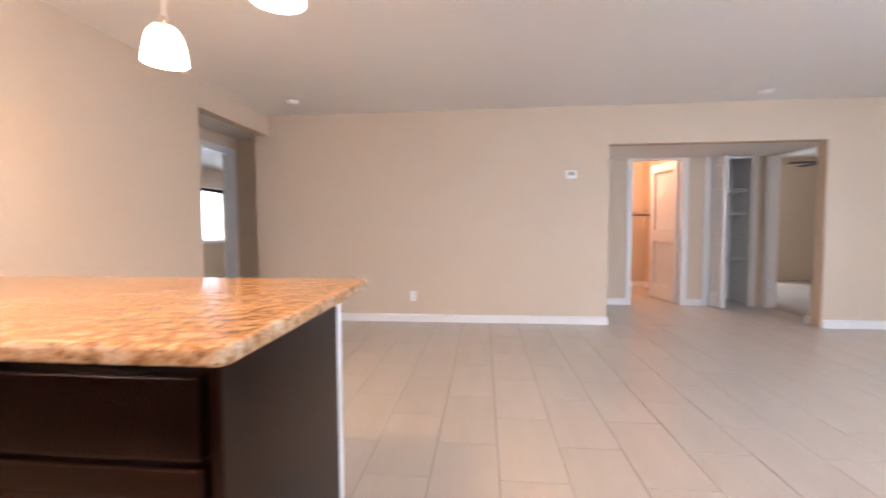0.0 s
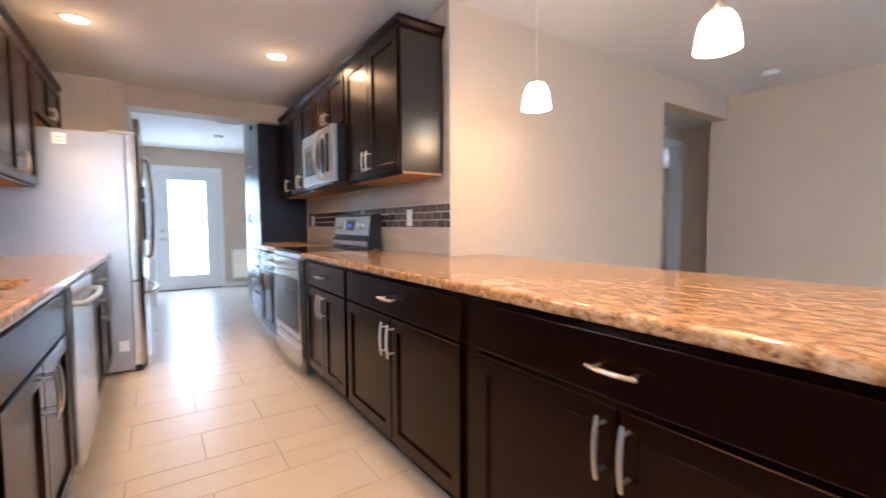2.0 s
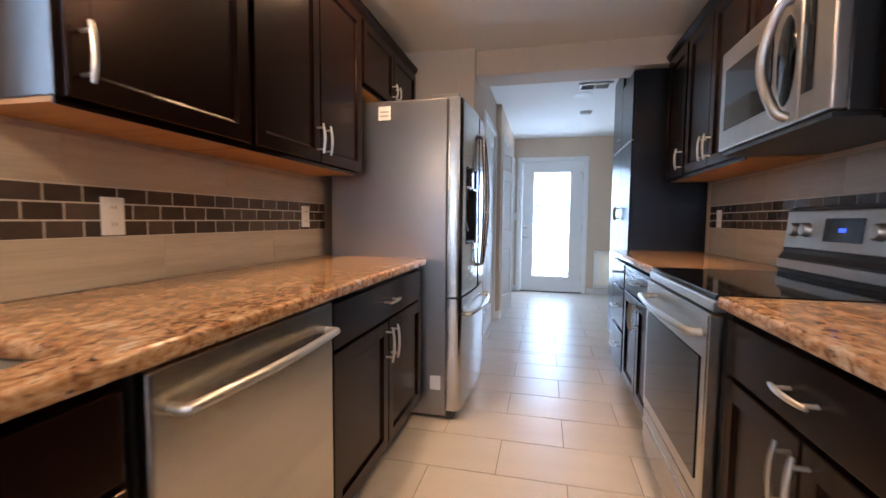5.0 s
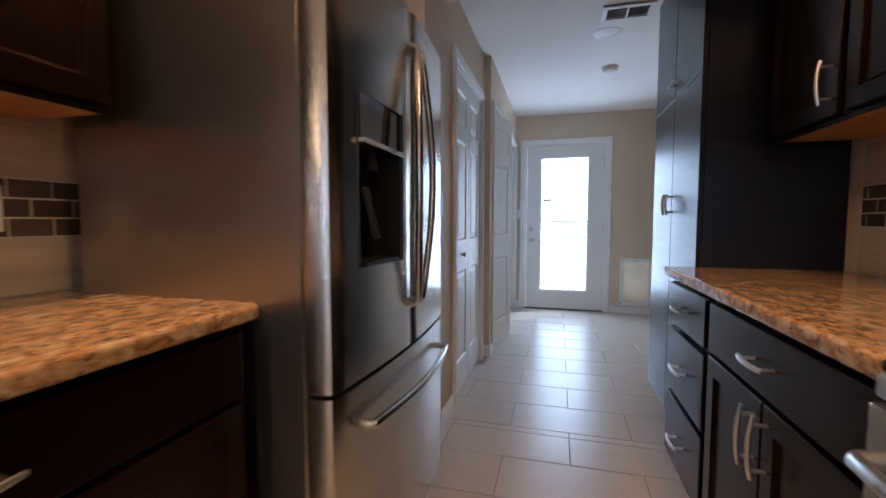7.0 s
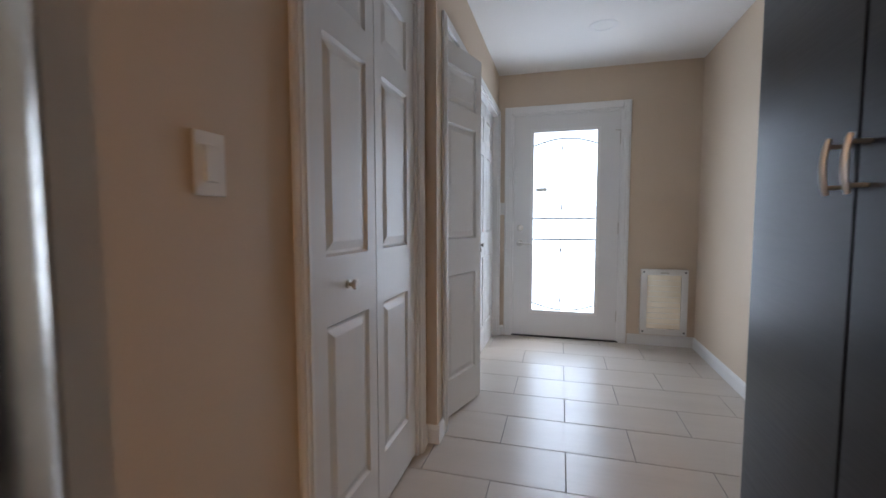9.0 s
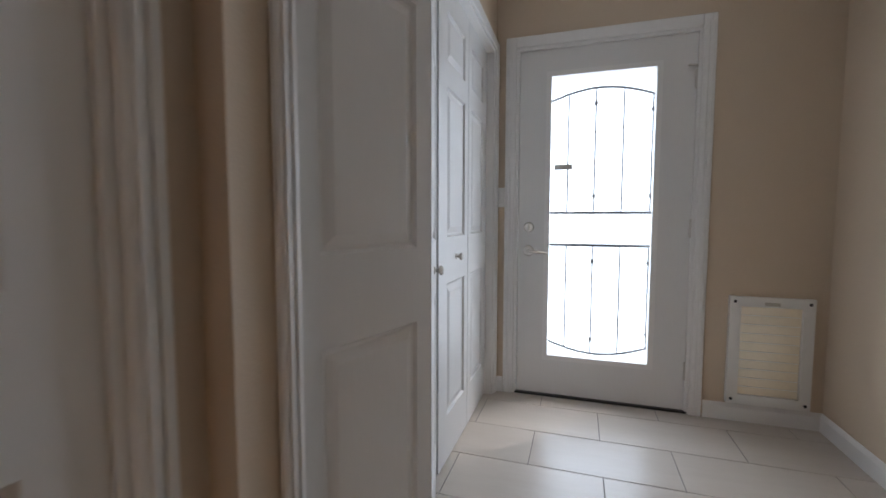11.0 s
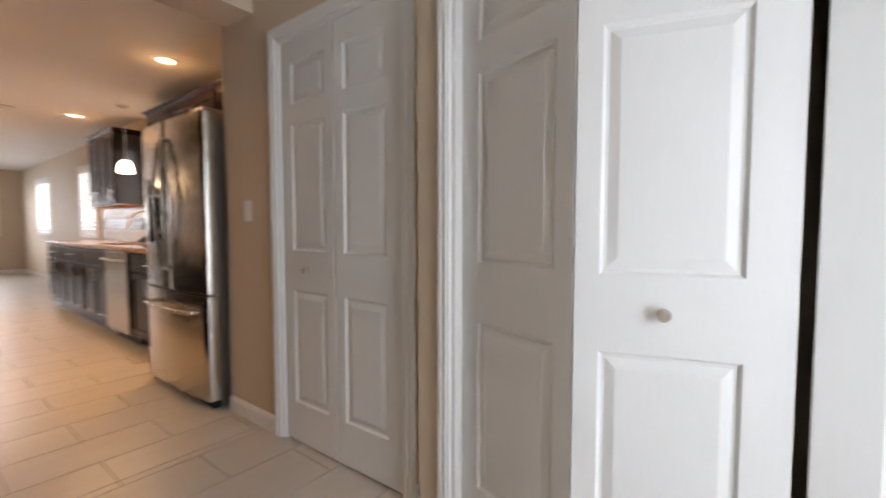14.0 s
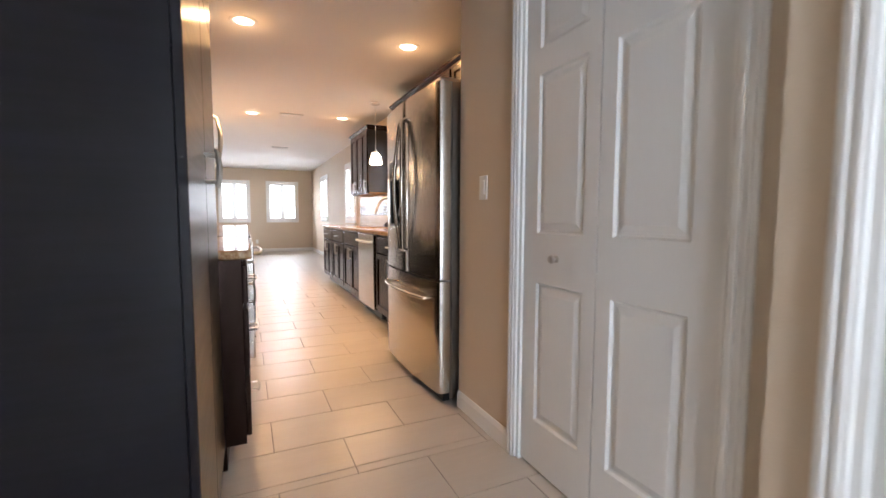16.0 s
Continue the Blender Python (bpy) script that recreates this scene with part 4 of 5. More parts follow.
for x0, x1 in ((0.0, W),):
    pts = [(0.475, 0.915), (0.59, 0.915), (0.59, 1.19), (0.535, 1.19), (0.51, 1.178), (0.492, 1.0), (0.475, 0.98)]
    a = [bg.verts.new((x0, y, z)) for y, z in pts]
    b = [bg.verts.new((x1, y, z)) for y, z in pts]
    for i in range(len(pts)):
        j = (i + 1) % len(pts)
        bg.faces.new((a[i], a[j], b[j], b[i]))
    bg.faces.new(a)
    bg.faces.new(b[::-1])
guard = part("backguard", bg, BLACK, rg, "black backguard")
part("lower_strip", box(0.0, W, 0.468, 0.476, 0.935, 0.972, 0.002), STEELH, guard, "stainless lower strip")
tilt = Matrix.Translation((0, 0.4905, 1.02)) @ Matrix.Rotation(radians(-5.5), 4, "X")
panel_ = part("control_panel", box(0.012, W - 0.012, -0.006, 0.004, 0.0, 0.15, 0.003), STEELH, guard, "stainless control panel", m=tilt)
part("display", box(0.27, 0.47, -0.009, -0.005, 0.035, 0.12, 0.001), GLASSK, panel_, "dark display window")
part("clock_digits", box(0.35, 0.39, -0.0095, -0.0088, 0.07, 0.085), DISPLAY, panel_, "blue lit clock")
for kx in (0.085, 0.165, 0.545, 0.635):
    part("dial", lathe([(0.0, 0.024), (0.021, 0.023), (0.026, 0.018), (0.029, 0.0), (0.0, 0.0)], 20), NICKEL, panel_, "satin steel dial", True, Matrix.Translation((kx, -0.006, 0.075)) @ Matrix.Rotation(radians(90), 4, "X"))

mw = thing("microwave", "stainless over-the-range microwave with curved handle", "microwave", facing(0.80, 4.455, 5.2, -1))
W = 0.745
part("body", box(0, W, 0.0, 0.36, 1.42, 1.838, 0.003), BLACK, mw, "black microwave case")
part("vent_base", box(0.01, W - 0.01, -0.03, 0.35, 1.405, 1.42), BLACK, mw, "black underside with vents")
md = part("door", box(0.0, 0.59, -0.04, 0.0, 1.425, 1.835, 0.006, 2), STEELH, mw, "stainless door")
part("window", box(0.05, 0.43, -0.043, -0.039, 1.505, 1.755, 0.002), GLASSK, md, "black glass window")
part("handle_plate", lathe([(0.0, 0.004), (0.05, 0.004), (0.056, 0.0), (0.0, 0.0)], 28), GLASSK, md, "dark oval plate behind the handle", True, Matrix.Translation((0.512, -0.04, 1.63)) @ Matrix.Rotation(radians(90), 4, "X") @ Matrix.Diagonal((1.0, 2.5, 1.0, 1.0)))
mp_ = part("control_panel", box(0.593, W, -0.04, 0.0, 1.425, 1.835, 0.006, 2), STEELH, mw, "stainless control side")
part("keypad", box(0.605, 0.66, -0.043, -0.039, 1.5, 1.78, 0.002), GLASSK, mp_, "black keypad")
mh = [(0.535, -0.04, 1.45), (0.535, -0.07, 1.462)] + [(0.535 - 0.05 * math.sin(math.pi * i / 12), -0.075 - 0.022 * math.sin(math.pi * i / 12), 1.47 + 0.32 * i / 12) for i in range(13)] + [(0.535, -0.07, 1.798), (0.535, -0.04, 1.81)]
part("handle", tube(mh, 0.016, 12), NICKEL, md, "bowed stainless handle", True)

fr = thing("refrigerator", "stainless french door refrigerator with water dispenser", "refrigerator", facing(-0.482, 5.357, 6.307, 1))
W = 0.95
part("case", box(0.004, W - 0.004, 0.0, 0.69, 0.02, 1.775, 0.006), GREYP, fr, "grey painted side case")
part("hinge_cover", box(0.02, 0.2, -0.06, 0.1, 1.776, 1.80, 0.006), GREYP, fr)
part("hinge_cover", box(W - 0.2, W - 0.02, -0.06, 0.1, 1.776, 1.80, 0.006), GREYP, fr)
part("kick_grille", box(0.02, W - 0.02, -0.04, 0.0, 0.005, 0.05), BLACK, fr)


def bulge(x):
    return -0.072 - 0.028 * (1 - (2 * x / 0.95 - 1) ** 2)


def curved(x0, x1, z0, z1, n=12, hole=None):
    bm = bmesh.new()
    r = 0.022
    xs = [x0, x0 + r * 0.3, x0 + r] + [x0 + r + (x1 - x0 - 2 * r) * i / n for i in range(1, n)] + [x1 - r, x1 - r * 0.3, x1]
    if hole:
        xs = sorted([x for x in xs if min(abs(x - hole[0]), abs(x - hole[1])) > 0.008] + [hole[0], hole[1]])
    def fy(i, x):
        y = bulge(x)
        return y + (r if i in (0, len(xs) - 1) else r * 0.3 if i in (1, len(xs) - 2) else 0)
    lo = [bm.verts.new((x, fy(i, x), z0)) for i, x in enumerate(xs)]
    hi = [bm.verts.new((x, fy(i, x), z1)) for i, x in enumerate(xs)]
    lb = [bm.verts.new((x, -0.004, z0)) for x in xs]
    hb = [bm.verts.new((x, -0.004, z1)) for x in xs]
    m_ = len(xs) - 1
    for i in range(m_):
        if hole and xs[i] >= hole[0] - 1e-6 and xs[i + 1] <= hole[1] + 1e-6:
            cut = [[bm.verts.new((xs[k], fy(k, xs[k]), z)) for k in (i, i + 1)] for z in hole[2:]]
            bm.faces.new((lo[i], lo[i + 1], cut[0][1], cut[0][0]))
            bm.faces.new((cut[1][0], cut[1][1], hi[i + 1], hi[i]))
        else:
            bm.faces.new((lo[i], lo[i + 1], hi[i + 1], hi[i]))
        bm.faces.new((lb[i], hb[i], hb[i + 1], lb[i + 1]))
        bm.faces.new((lo[i], lb[i], lb[i + 1], lo[i + 1]))
        bm.faces.new((hi[i], hi[i + 1], hb[i + 1], hb[i]))
    bm.faces.new((lo[0], hi[0], hb[0], lb[0]))
    bm.faces.new((lo[m_], lb[m_], hb[m_], hi[m_]))
    return bm


HW = W / 2
dl = part("fresh_food_door", curved(0.003, HW - 0.003, 0.70, 1.775, 12, (0.12, 0.395, 0.985, 1.425)), STEEL, fr, "curved stainless door with dispenser", True)
dr2 = part("fresh_food_door", curved(HW + 0.003, W - 0.003, 0.70, 1.775), STEEL, fr, "curved stainless door", True)
fz = part("freezer_drawer", curved(0.003, W - 0.003, 0.055, 0.688, 20), STEEL, fr, "curved stainless freezer drawer", True)
# dispenser recess
dx0, dx1 = 0.12, 0.395
yf0, yf1, yb = bulge(dx0), bulge(dx1), -0.024
db = bmesh.new()
front = [(dx0, yf0, 0.985), (dx1, yf1, 0.985), (dx1, yf1, 1.305), (dx0, yf0, 1.305)]
back = [(dx0 + 0.02, yb, 1.0), (dx1 - 0.02, yb, 1.0), (dx1 - 0.02, yb, 1.295), (dx0 + 0.02, yb, 1.295)]
fa, ba = [db.verts.new(v) for v in front], [db.verts.new(v) for v in back]
for k in range(4):
    db.faces.new((fa[k], fa[(k + 1) % 4], ba[(k + 1) % 4], ba[k]))
db.faces.new(ba)
part("dispenser_recess", db, RECESS, dl, "black hollow dispenser niche")
part("dispenser_panel", box(dx0 + 0.001, dx1 - 0.001, yf1 + 0.008, yf1 + 0.03, 1.312, 1.424, 0.001), GLASSK, dl, "black glass control panel")
part("dispenser_sill", box(dx0 - 0.001, dx1 + 0.001, yf1 - 0.006, yf1 + 0.02, 1.298, 1.312, 0.002), STEEL, dl)
for fx in (dx0, dx1):
    part("dispenser_trim", box(fx - 0.003, fx + 0.003, bulge(fx) - 0.002, bulge(fx) + 0.01, 0.982, 1.428, 0.001), BLACK, dl)
part("dispenser_spout", cyl(0.024, 0.05, 14, 0.015), BLACK, dl, m=Matrix.Translation((0.262, -0.05, 1.272)))
part("drip_tray", box(dx0 + 0.02, dx1 - 0.02, yf1 + 0.004, yb, 0.986, 0.998, 0.003), BLACK, dl)
part("paddle", box(-0.022, 0.022, -0.004, 0.004, -0.15, 0.0, 0.003), BLACK, dl, "slanted black paddle", m=Matrix.Translation((0.262, -0.034, 1.2)) @ Matrix.Rotation(radians(-14), 4, "X"))
for o, hx, sd in ((dl, HW - 0.02, -1), (dr2, HW + 0.02, 1)):
    y0 = bulge(hx)
    arch = [math.sin(math.pi * i / 14) for i in range(15)]
    pts = [(hx, y0, 0.832), (hx, y0 - 0.022, 0.842)] + [(hx + sd * 0.05 * q, y0 - 0.028 - 0.022 * q, 0.852 + 0.785 * i / 14) for i, q in enumerate(arch)] + [(hx, y0 - 0.022, 1.647), (hx, y0, 1.657)]
    part("door_handle", tube(pts, 0.0125, 12), STEEL, o, "long bowed stainless handle", True)
pts = [(0.12, bulge(0.12), 0.585), (0.12, bulge(0.12) - 0.03, 0.585)] + [(0.12 + 0.71 * i / 14, bulge(0.12 + 0.71 * i / 14) - 0.035 - 0.02 * math.sin(math.pi * i / 14), 0.585) for i in range(15)] + [(0.83, bulge(0.83) - 0.03, 0.585), (0.83, bulge(0.83), 0.585)]
part("freezer_handle", tube(pts, 0.0125, 12), STEEL, fz, "bowed stainless handle", True)
part("energy_sticker", box(0.002, 0.004, 0.03, 0.09, 0.17, 0.25), PLASTIC, fr, "small white printed label")
for tz in (1.69, 1.712):
    part("print_bar", box(-0.0005, 0.001, 0.335, 0.382, tz, tz + 0.006), GREYP, fr)
part("paper_tag", box(0.001, 0.004, 0.325, 0.395, 1.67, 1.745), PLASTIC, fr, "white paper tag")

dw = thing("dishwasher", "stainless steel dishwasher with bar handle", "dishwasher", facing(XL, 3.65, 4.295, 1))
W = 0.645
part("tub", box(0.004, W - 0.004, 0.0, 0.57, 0.1, 0.87), BLACK, dw, "black tub sides")
part("toe_panel", box(0.01, W - 0.01, 0.05, 0.1, 0.0, 0.1), BLACK, dw)
dd = part("door", box(0.008, W - 0.008, -0.035, 0.0, 0.1, 0.868, 0.006, 2), STEEL, dw, "brushed stainless door")
hp = [(0.05, -0.035, 0.79), (0.05, -0.065, 0.79)] + [(0.05 + (W - 0.1) * i / 10, -0.07 - 0.015 * math.sin(math.pi * i / 10), 0.79) for i in range(11)] + [(W - 0.05, -0.065, 0.79), (W - 0.05, -0.035, 0.79)]
part("handle", tube(hp, 0.011, 12), NICKEL, dd, "bowed stainless handle", True)
part("gap_shadow_strip", box(0.008, W - 0.008, -0.012, 0.0, 0.868, 0.872), BLACK, dw)

# ---------------------------------------------------------------- lamps
def pendant(x, y, zb, label, warm=1.0):
    g = thing("pendant_lamp", label, "pendant lamp", Matrix.Translation((x, y, 0)), "pendant lamps")
    part("canopy", lathe([(0.0, H - 0.03), (0.03, H - 0.028), (0.058, H - 0.012), (0.06, H), (0.0, H)]), NICKEL, g, "brushed nickel canopy", True)
    part("cord", tube([(0, 0, zb + 0.17), (0, 0, H - 0.02)], 0.0025, 8), PLASTIC, g, "thin pale cord")
    part("socket", lathe([(0.0, zb + 0.175), (0.008, zb + 0.174), (0.012, zb + 0.155), (0.026, zb + 0.15), (0.027, zb + 0.12), (0.0, zb + 0.12)]), NICKEL, g, "brushed nickel socket", True)
    prof = [(0.024, zb + 0.135), (0.038, zb + 0.13), (0.052, zb + 0.112), (0.062, zb + 0.085), (0.07, zb + 0.045), (0.075, zb), (0.071, zb), (0.066, zb + 0.045), (0.058, zb + 0.083), (0.036, zb + 0.124)]
    part("shade", lathe(prof, 32), SHADE, g, "lit white opal glass bell shade", True)
    lamp("pendant_light", "POINT", Matrix.Translation((x, y, zb - 0.03)), 6.5 * warm, WARM, 0.04)


pendant(1.37, 3.059, 1.705, "lit pendant lamp over the peninsula")
pendant(1.402, 2.204, 1.728, "lit pendant lamp over the peninsula")
pendant(1.065, 1.591, 1.75, "lit pendant lamp over the peninsula end")
pendant(-0.916, 3.28, 1.69, "lit pendant lamp over the sink")


def can(x, y, z, on, label):
    g = thing("recessed_light", label, "ceiling light", Matrix.Translation((x, y, z)), "recessed lights")
    part("trim_ring", lathe([(0.06, 0.004), (0.065, -0.004), (0.085, -0.006), (0.095, -0.002), (0.096, 0.0), (0.06, 0.004)], 36), TRIM, g, "white trim ring", True)
    part("lens", lathe([(0.0, -0.003), (0.04, -0.003), (0.064, -0.001), (0.064, 0.0), (0.0, 0.0)], 36), BULB if on else PLASTIC, g, "glowing lens" if on else "unlit white lens", True)
    if on:
        lamp("recessed_lamp", "AREA", pose(x, y, z - 0.012), 29, WARM, 0.12, spread=150)
        # extra lamp floating under the lens, added to spread glow over the ceiling
        lamp("ceiling_glow_fill", "POINT", Matrix.Translation((x, y, z - 0.15)), 2, WARM, 0.06)


can(-0.69, 5.06, H, True, "lit round recessed ceiling light")
can(0.52, 5.0, H, True, "lit round recessed ceiling light")
can(-0.72, 2.3, H, True, "lit round recessed ceiling light")
can(0.44, 2.1, H, True, "lit round recessed ceiling light")
can(0.39, 7.72, HL, False, "unlit round recessed ceiling light")
can(0.37, 9.13, HL, False, "unlit round recessed ceiling light")


def detector(x, y, z, r=0.065):
    g = thing("smoke_detector", "round white smoke detector on the ceiling", "smoke detector", Matrix.Translation((x, y, z)))
    part("base", lathe([(0.0, -0.02), (r, -0.02), (r + 0.004, -0.012), (r + 0.004, 0.0), (0, 0)]), PLASTIC, g, smooth=True)
    part("cover", lathe([(0.0, -0.042), (r * 0.6, -0.04), (r * 0.85, -0.032), (r * 0.9, -0.02), (0, -0.02)]), PLASTIC, g, smooth=True)


detector(0.48, 8.42, HL)
detector(4.2, 3.0, H)
detector(4.4, -1.75, H)


def vent(x, y, z, w, d, label):
    g = thing("ceiling_vent", label, "vent", Matrix.Translation((x, y, z)))
    # no duct above: shade between the slats is this black plate
    part("frame", box(-w / 2, w / 2, -d / 2, d / 2, -0.004, 0.0, 0.001), BLACK, g, "black plate standing in for duct shade")
    for a, b, c, e in ((-w / 2, w / 2, -d / 2, -d / 2 + 0.03), (-w / 2, w / 2, d / 2 - 0.03, d / 2), (-w / 2, -w / 2 + 0.03, -d / 2 + 0.03, d / 2 - 0.03), (w / 2 - 0.03, w / 2, -d / 2 + 0.03, d / 2 - 0.03), (-0.006, 0.006, -d / 2 + 0.03, d / 2 - 0.03)):
        part("border", box(a, b, c, e, -0.014, -0.004, 0.002), TRIM, g)
    n = int((d - 0.06) / 0.022)
    for i in range(n):
        yy = -d / 2 + 0.04 + i * 0.022
        for a, b in ((-w / 2 + 0.03, -0.006), (0.006, w / 2 - 0.03)):
            s = box(a, b, -0.008, 0.008, -0.001, 0.001)
            part("slat", s, TRIM, g, m=Matrix.Translation((0, yy, -0.010)) @ Matrix.Rotation(radians(35), 4, "X"))


vent(0.47, 7.42, HL, 0.3, 0.2, "white metal ceiling vent in the back entry")
vent(-0.05, 2.2, H, 0.3, 0.15, "white metal ceiling vent in the kitchen")
vent(-0.1, -0.8, H, 0.3, 0.15, "white metal ceiling vent in the living room")

# ---------------------------------------------------------------- windows
def window(name, axis, at, nrm, a0, a1, z0, z1, label, shutters=0, depth=0.14, blinds=False):
    g = thing(name, label, "window", kind="structure")
    def slab(n, u0, u1, c0, c1, d0, d1, m_=TRIM, bev=0.003, parent=g):
        p, q = sorted((at + nrm * d0, at + nrm * d1))
        b = box(p, q, u0, u1, c0, c1, bev) if axis == "x" else box(u0, u1, p, q, c0, c1, bev)
        return part(n, b, m_, parent)
    w = 0.06
    slab("casing", a0 - w, a0, z0 - w, z1 + w, 0, 0.018)
    slab("casing", a1, a1 + w, z0 - w, z1 + w, 0, 0.018)
    slab("casing", a0, a1, z1, z1 + w, 0, 0.018)
    slab("sill", a0, a1, z0 - w, z0, 0, 0.022)
    f = -depth + 0.03
    for u0, u1, c0, c1 in ((a0, a0 + 0.035, z0, z1), (a1 - 0.035, a1, z0, z1), (a0 + 0.035, a1 - 0.035, z0, z0 + 0.035), (a0 + 0.035, a1 - 0.035, z1 - 0.035, z1), ((a0 + a1) / 2 - 0.018, (a0 + a1) / 2 + 0.018, z0 + 0.035, z1 - 0.035)):
        slab("window_frame", u0, u1, c0, c1, f, f + 0.03)
    p = slab("pane", a0 + 0.035, a1 - 0.035, z0 + 0.035, z1 - 0.035, f + 0.012, f + 0.016, glass_m, 0)
    p.visible_shadow = False
    if shutters:
        lw = (a1 - a0) / shutters
        for s in range(shutters):
            b0, b1 = a0 + s * lw + 0.004, a0 + (s + 1) * lw - 0.004
            sh = slab("shutter", b0, b0 + 0.045, z0 + 0.006, z1 - 0.006, -0.012, 0.014)
            slab("stile", b1 - 0.045, b1, z0 + 0.006, z1 - 0.006, -0.012, 0.014, parent=sh)
            slab("rail", b0 + 0.045, b1 - 0.045, z0 + 0.006, z0 + 0.075, -0.012, 0.014, parent=sh)
            slab("rail", b0 + 0.045, b1 - 0.045, z1 - 0.065, z1 - 0.006, -0.012, 0.014, parent=sh)
            n = int((z1 - z0 - 0.15) / 0.07)
            for i in range(n):
                zc = z0 + 0.115 + i * (z1 - z0 - 0.16) / n
                bmx = box(-0.036, 0.036, b0 + 0.046, b1 - 0.046, -0.005, 0.005, 0.003) if axis == "x" else box(b0 + 0.046, b1 - 0.046, -0.036, 0.036, -0.005, 0.005, 0.003)
                if axis == "x":
                    mm = Matrix.Translation((at, 0, zc)) @ Matrix.Rotation(radians(18 * nrm), 4, "Y")
                else:
                    mm = Matrix.Translation((0, at, zc)) @ Matrix.Rotation(radians(-18 * nrm), 4, "X")
                part("louver", bmx, TRIM, sh, m=mm)
            slab("tilt_rod", (b0 + b1) / 2 - 0.005, (b0 + b1) / 2 + 0.005, z0 + 0.1, z1 - 0.09, 0.03, 0.04, parent=sh)
    if blinds:
        n = int((z1 - z0) / 0.045)
        for i in range(n):
            slab("blind_slat", a0 + 0.01, a1 - 0.01, z0 + 0.02 + i * 0.045, z0 + 0.05 + i * 0.045, 0.0 - 0.03, -0.026, bev=0)
        slab("blind_headrail", a0, a1, z1 - 0.04, z1 + 0.03, -0.04, 0.03, IRON)
    return g


window("window_sink", "x", KL, 1, 2.84, 3.70, 1.24, 2.1, "white plantation shutters in the window over the sink", 2)
window("window_side_1", "x", -1.30, 1, -0.24, 0.56, 0.98, 2.03, "bright window with white shutters in the side wall", 2)
window("window_side_2", "x", -1.30, 1, -3.42, -2.45, 0.98, 2.03, "bright window with white casing in the side wall", 2)
window("window_rear_1", "y", -5.2, 1, -0.84, -0.05, 0.92, 2.02, "bright two-panel window with white casing in the rear wall", 2)
window("window_rear_2", "y", -5.2, 1, 0.49, 1.2, 0.92, 2.02, "bright two-panel window with white casing in the rear wall", 2)
window("window_bedroom", "y", 7.0, -1, 8.3, 9.16, 0.83, 1.93, "bedroom window with lowered white blinds", 0, 0.12, True)

# hallway doors past the long wall
hd = thing("hall_door", "white two-panel door standing ajar in the hallway", "door", Matrix.Translation((6.1, -1.695, 0.0)) @ Matrix.Rotation(radians(10), 4, "Z"))
leaf = panel_leaf("leaf", 0.65, 2.0, [(0.2, 0.86), (1.02, 1.88)], 0.1, 0.1, hd, m=Matrix.Translation((0, 0, 0.012)) @ Matrix.Rotation(radians(0), 4, "Z"))
part("door_handle", tube([(0.6, 0, 0.92), (0.6, -0.04, 0.92), (0.52, -0.045, 0.92)], 0.009, 10), NICKEL, hd, "satin nickel lever", True)
for hz in (0.2, 1.0, 1.8):
    part("hinge", box(-0.01, 0.008, -0.008, 0.004, hz - 0.045, hz + 0.045, 0.003), NICKEL, hd)
rod = thing("closet_shelf", "white wire closet shelf with hanging rod", "shelf", Matrix.Translation((0, 0, 0)))
part("rod", tube([(7.62, -1.9, 1.29), (7.62, -0.36, 1.29)], 0.014, 10), IRON, rod)
for k in range(6):
    part("shelf_wire", tube([(7.6 + k * 0.058, -1.9, 1.34), (7.6 + k * 0.058, -0.36, 1.34)], 0.005, 8), TRIM, rod)
for i, sz in enumerate((0.63, 0.94, 1.25, 1.57)):
    ls = thing("linen_shelf", "white wire linen closet shelf", "shelf", Matrix.Translation((6.14, -2.68, sz)), "linen shelves")
    part("front_wire", tube([(0, 0, 0), (0, 0.66, 0)], 0.006, 8), TRIM, ls)
    part("front_wire", tube([(0, 0, 0.03), (0, 0.66, 0.03)], 0.005, 8), TRIM, ls)
    for k in range(13):
        part("wire", tube([(0, 0.02 + k * 0.052, 0.0), (0.46, 0.02 + k * 0.052, 0.0)], 0.003, 6), TRIM, ls)
lf = thing("linen_closet_door", "white folding linen closet door standing open", "closet door", Matrix.Translation((5.985, -2.058, 0)))
panel_leaf("leaf", 0.25, 2.0, ROWS6, 0.05, 0.05, lf, m=Matrix.Translation((0, 0, 0.012)) @ Matrix.Rotation(radians(180 + 15), 4, "Z"))
panel_leaf("leaf", 0.25, 2.0, ROWS6, 0.05, 0.05, lf, m=Matrix.Translation((-0.243, -0.068, 0.012)) @ Matrix.Rotation(radians(-15), 4, "Z"))
od = thing("far_room_door", "white panelled bedroom door standing open", "door", Matrix.Translation((5.91, -2.88, 0)) @ Matrix.Rotation(radians(-22), 4, "Z"))
panel_leaf("leaf", 0.74, 2.0, [(0.2, 0.86), (1.02, 1.88)], 0.11, 0.11, od, m=Matrix.Translation((0, 0, 0.012)))
fan = thing("ceiling_fan", "dark ceiling fan in the far bedroom", "ceiling fan", Matrix.Translation((7.62, -4.78, H)))
part("canopy", lathe([(0.0, 0.0), (0.06, 0.0), (0.055, -0.03), (0.02, -0.05), (0.0, -0.05)], 20), IRON, fan, smooth=True)
part("rod", tube([(0, 0, -0.04), (0, 0, -0.2)], 0.012, 10), IRON, fan)
part("motor", lathe([(0.0, -0.18), (0.07, -0.185), (0.1, -0.22), (0.1, -0.28), (0.05, -0.31), (0.0, -0.31)], 24), IRON, fan, smooth=True)
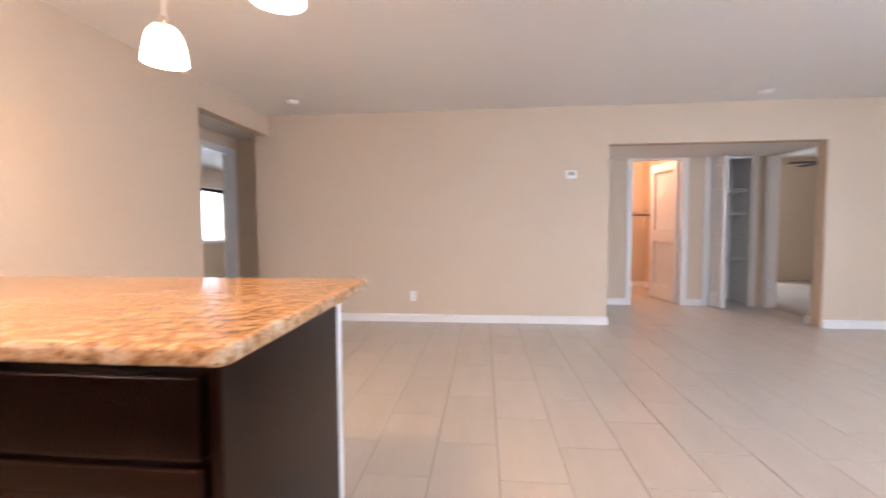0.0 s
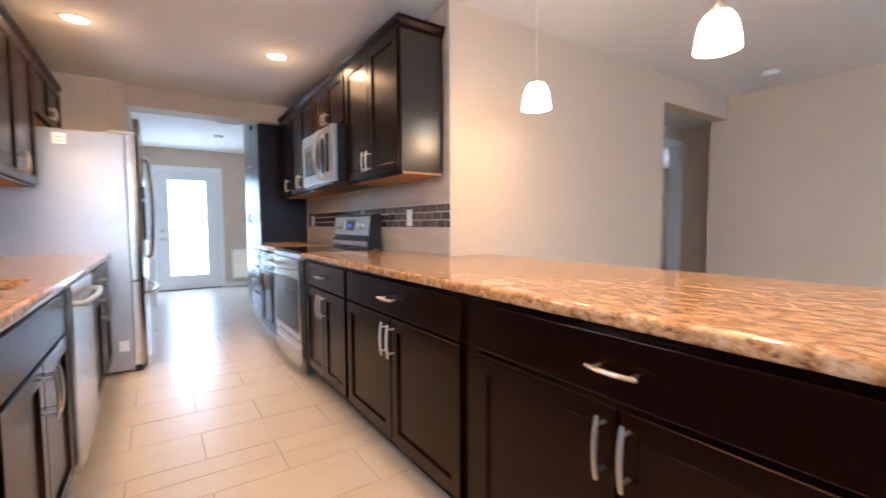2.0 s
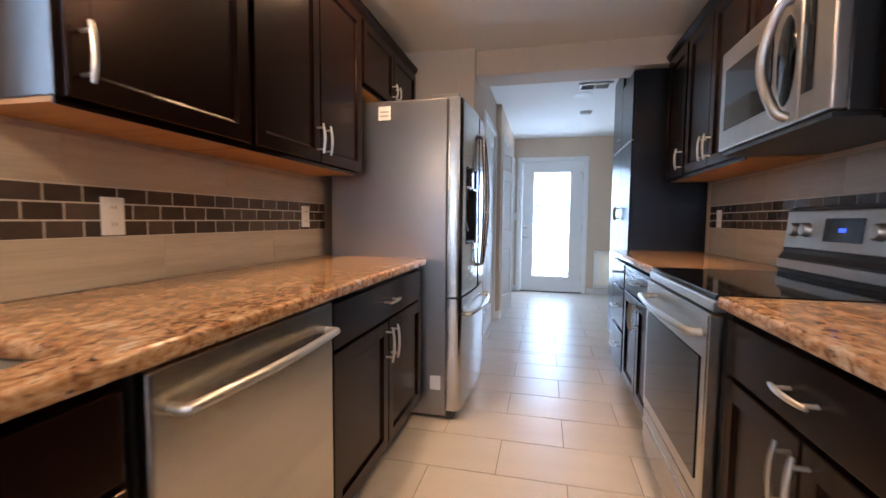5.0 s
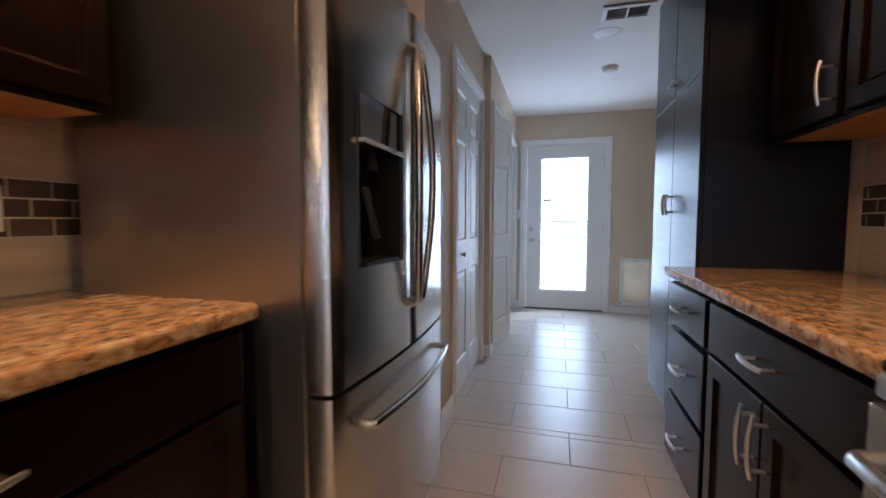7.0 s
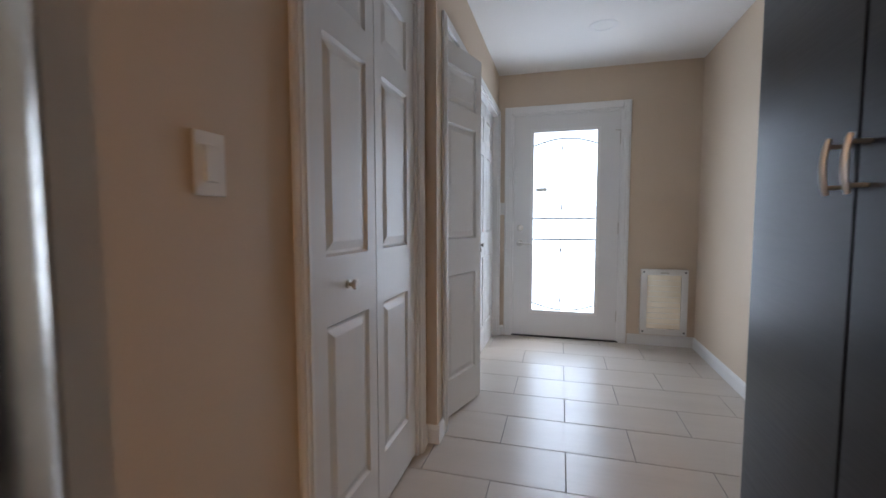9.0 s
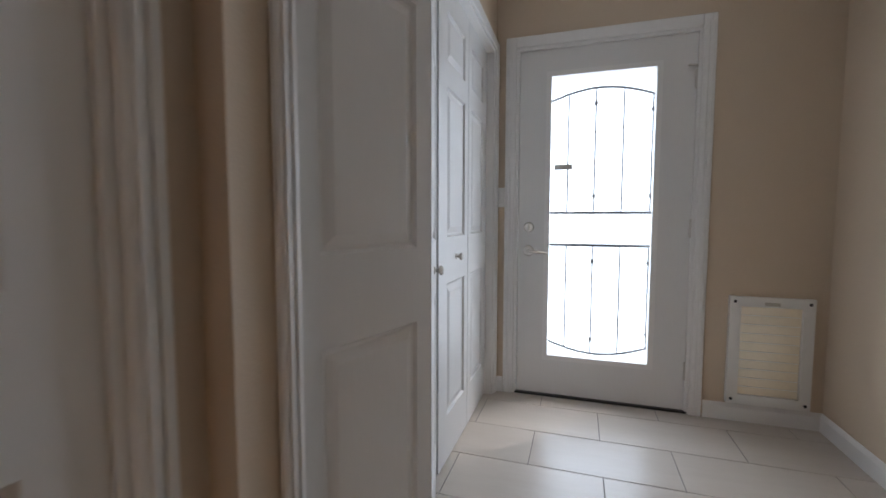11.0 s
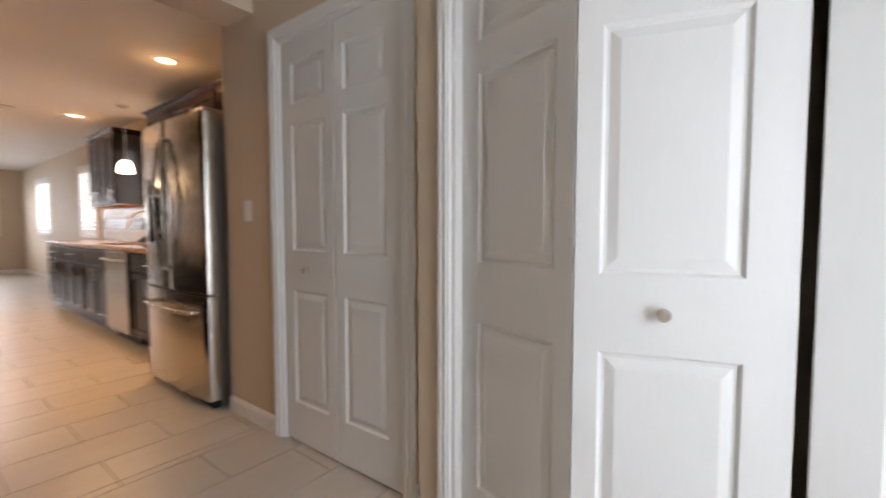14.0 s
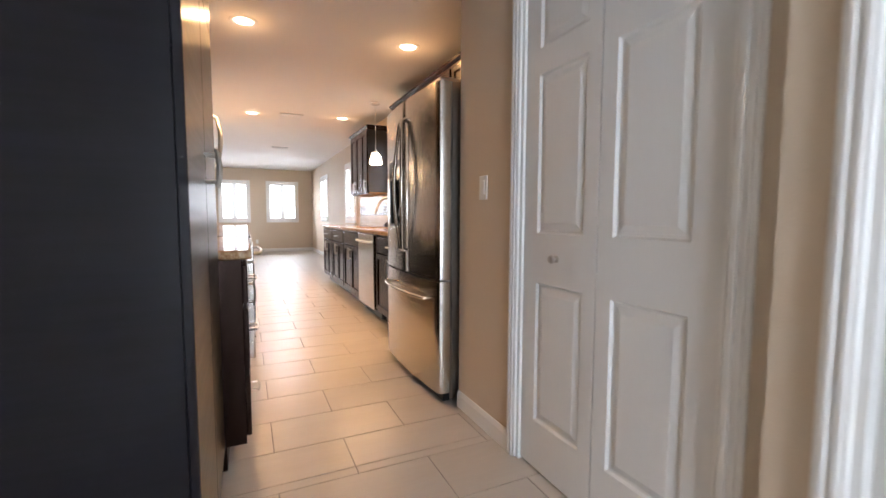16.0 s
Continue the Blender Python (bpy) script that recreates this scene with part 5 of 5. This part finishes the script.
for k in range(5):
    part("blade", box(0.1, 0.62, -0.06, 0.06, -0.004, 0.004, 0.003), IRON, fan, m=Matrix.Translation((0, 0, -0.26)) @ Matrix.Rotation(radians(72 * k + 8), 4, "Z") @ Matrix.Rotation(radians(10), 4, "X"))
lamp("closet_lamp", "POINT", Matrix.Translation((6.9, -1.1, 2.2)), 45, (1.0, 0.5, 0.28), 0.08)
cl = thing("closet_lamp_fixture", "round ceiling lamp in the walk-in closet", "ceiling light", Matrix.Translation((6.9, -1.1, H)))
part("diffuser", lathe([(0.0, -0.09), (0.08, -0.08), (0.13, -0.04), (0.14, 0.0), (0, 0)]), SHADE, cl, smooth=True)

# ---------------------------------------------------------------- floor tiles
slab_bm = bmesh.new()
bx(slab_bm, -1.44, 4.875, -5.34, 4.6, -0.12, -0.004)
bx(slab_bm, 4.875, 8.0, -2.81, 4.6, -0.12, -0.004)
bx(slab_bm, -1.3, 1.34, 4.6, 10.1, -0.12, -0.004)
floor = solid("floor", slab_bm, GROUT, "large beige porcelain tile floor in running bond", "floor")
TW, TH = 0.612, 0.306
tile_cache = {}
tile_rest = bmesh.new()
count = 0


def lay(x0, x1, y0, y1, near):
    global count
    w, d = round(x1 - x0, 3), round(y1 - y0, 3)
    if w < 0.012 or d < 0.012:
        return
    g = 0.002
    if near and count < 300:
        count += 1
        if (w, d) not in tile_cache:
            bm = bmesh.new()
            a = [bm.verts.new(v) for v in ((g, g, -0.006), (w - g, g, -0.006), (w - g, d - g, -0.006), (g, d - g, -0.006))]
            b = [bm.verts.new(v) for v in ((g, g, -0.0012), (w - g, g, -0.0012), (w - g, d - g, -0.0012), (g, d - g, -0.0012))]
            c = [bm.verts.new(v) for v in ((g + 0.0015, g + 0.0015, 0), (w - g - 0.0015, g + 0.0015, 0), (w - g - 0.0015, d - g - 0.0015, 0), (g + 0.0015, d - g - 0.0015, 0))]
            for p, q in ((a, b), (b, c)):
                for i in range(4):
                    bm.faces.new((p[i], p[(i + 1) % 4], q[(i + 1) % 4], q[i]))
            bm.faces.new(c)
            tile_cache[(w, d)] = mesh_of("floor_tile", bm, TILE)
        ob = new("floor_tile", tile_cache[(w, d)])
        ob.parent = floor
        ob.location = (x0, y0, 0)
    else:
        bx(tile_rest, x0 + g, x1 - g, y0 + g, y1 - g, -0.006, 0.0)


def clip_lay(x0, x1, y0, y1):
    for rx0, rx1, ry0, ry1 in ((-1.30, 4.735, -5.2, 3.55), (-1.22, 1.17, 3.55, 6.70), (-1.2, 1.22, 6.70, 9.955), (1.17, 4.735, 3.55, 3.55), (3.5, 5.13, 3.55, 4.25), (4.735, 7.9, -2.81, -0.36)):
        a0, a1, b0, b1 = max(x0, rx0), min(x1, rx1), max(y0, ry0), min(y1, ry1)
        if a1 - a0 > 0.012 and b1 - b0 > 0.012:
            lay(a0, a1, b0, b1, a0 > -0.75 and a0 < 3.6 and (b0 > 1.0 or a0 > 1.1) and b0 > -0.9)


for r in range(19, -32, -1):
    y0 = 4.0 + TH * r
    shift = -0.153 if r % 2 else 0.153
    for c in range(-4, 14):
        x0 = shift + TW * c
        clip_lay(x0, x0 + TW, y0, y0 + TH)
rest = tagged(new("floor_tile", mesh_of("floor_tile_rest", tile_rest, TILE)), kind="stuff")
rest.parent = floor
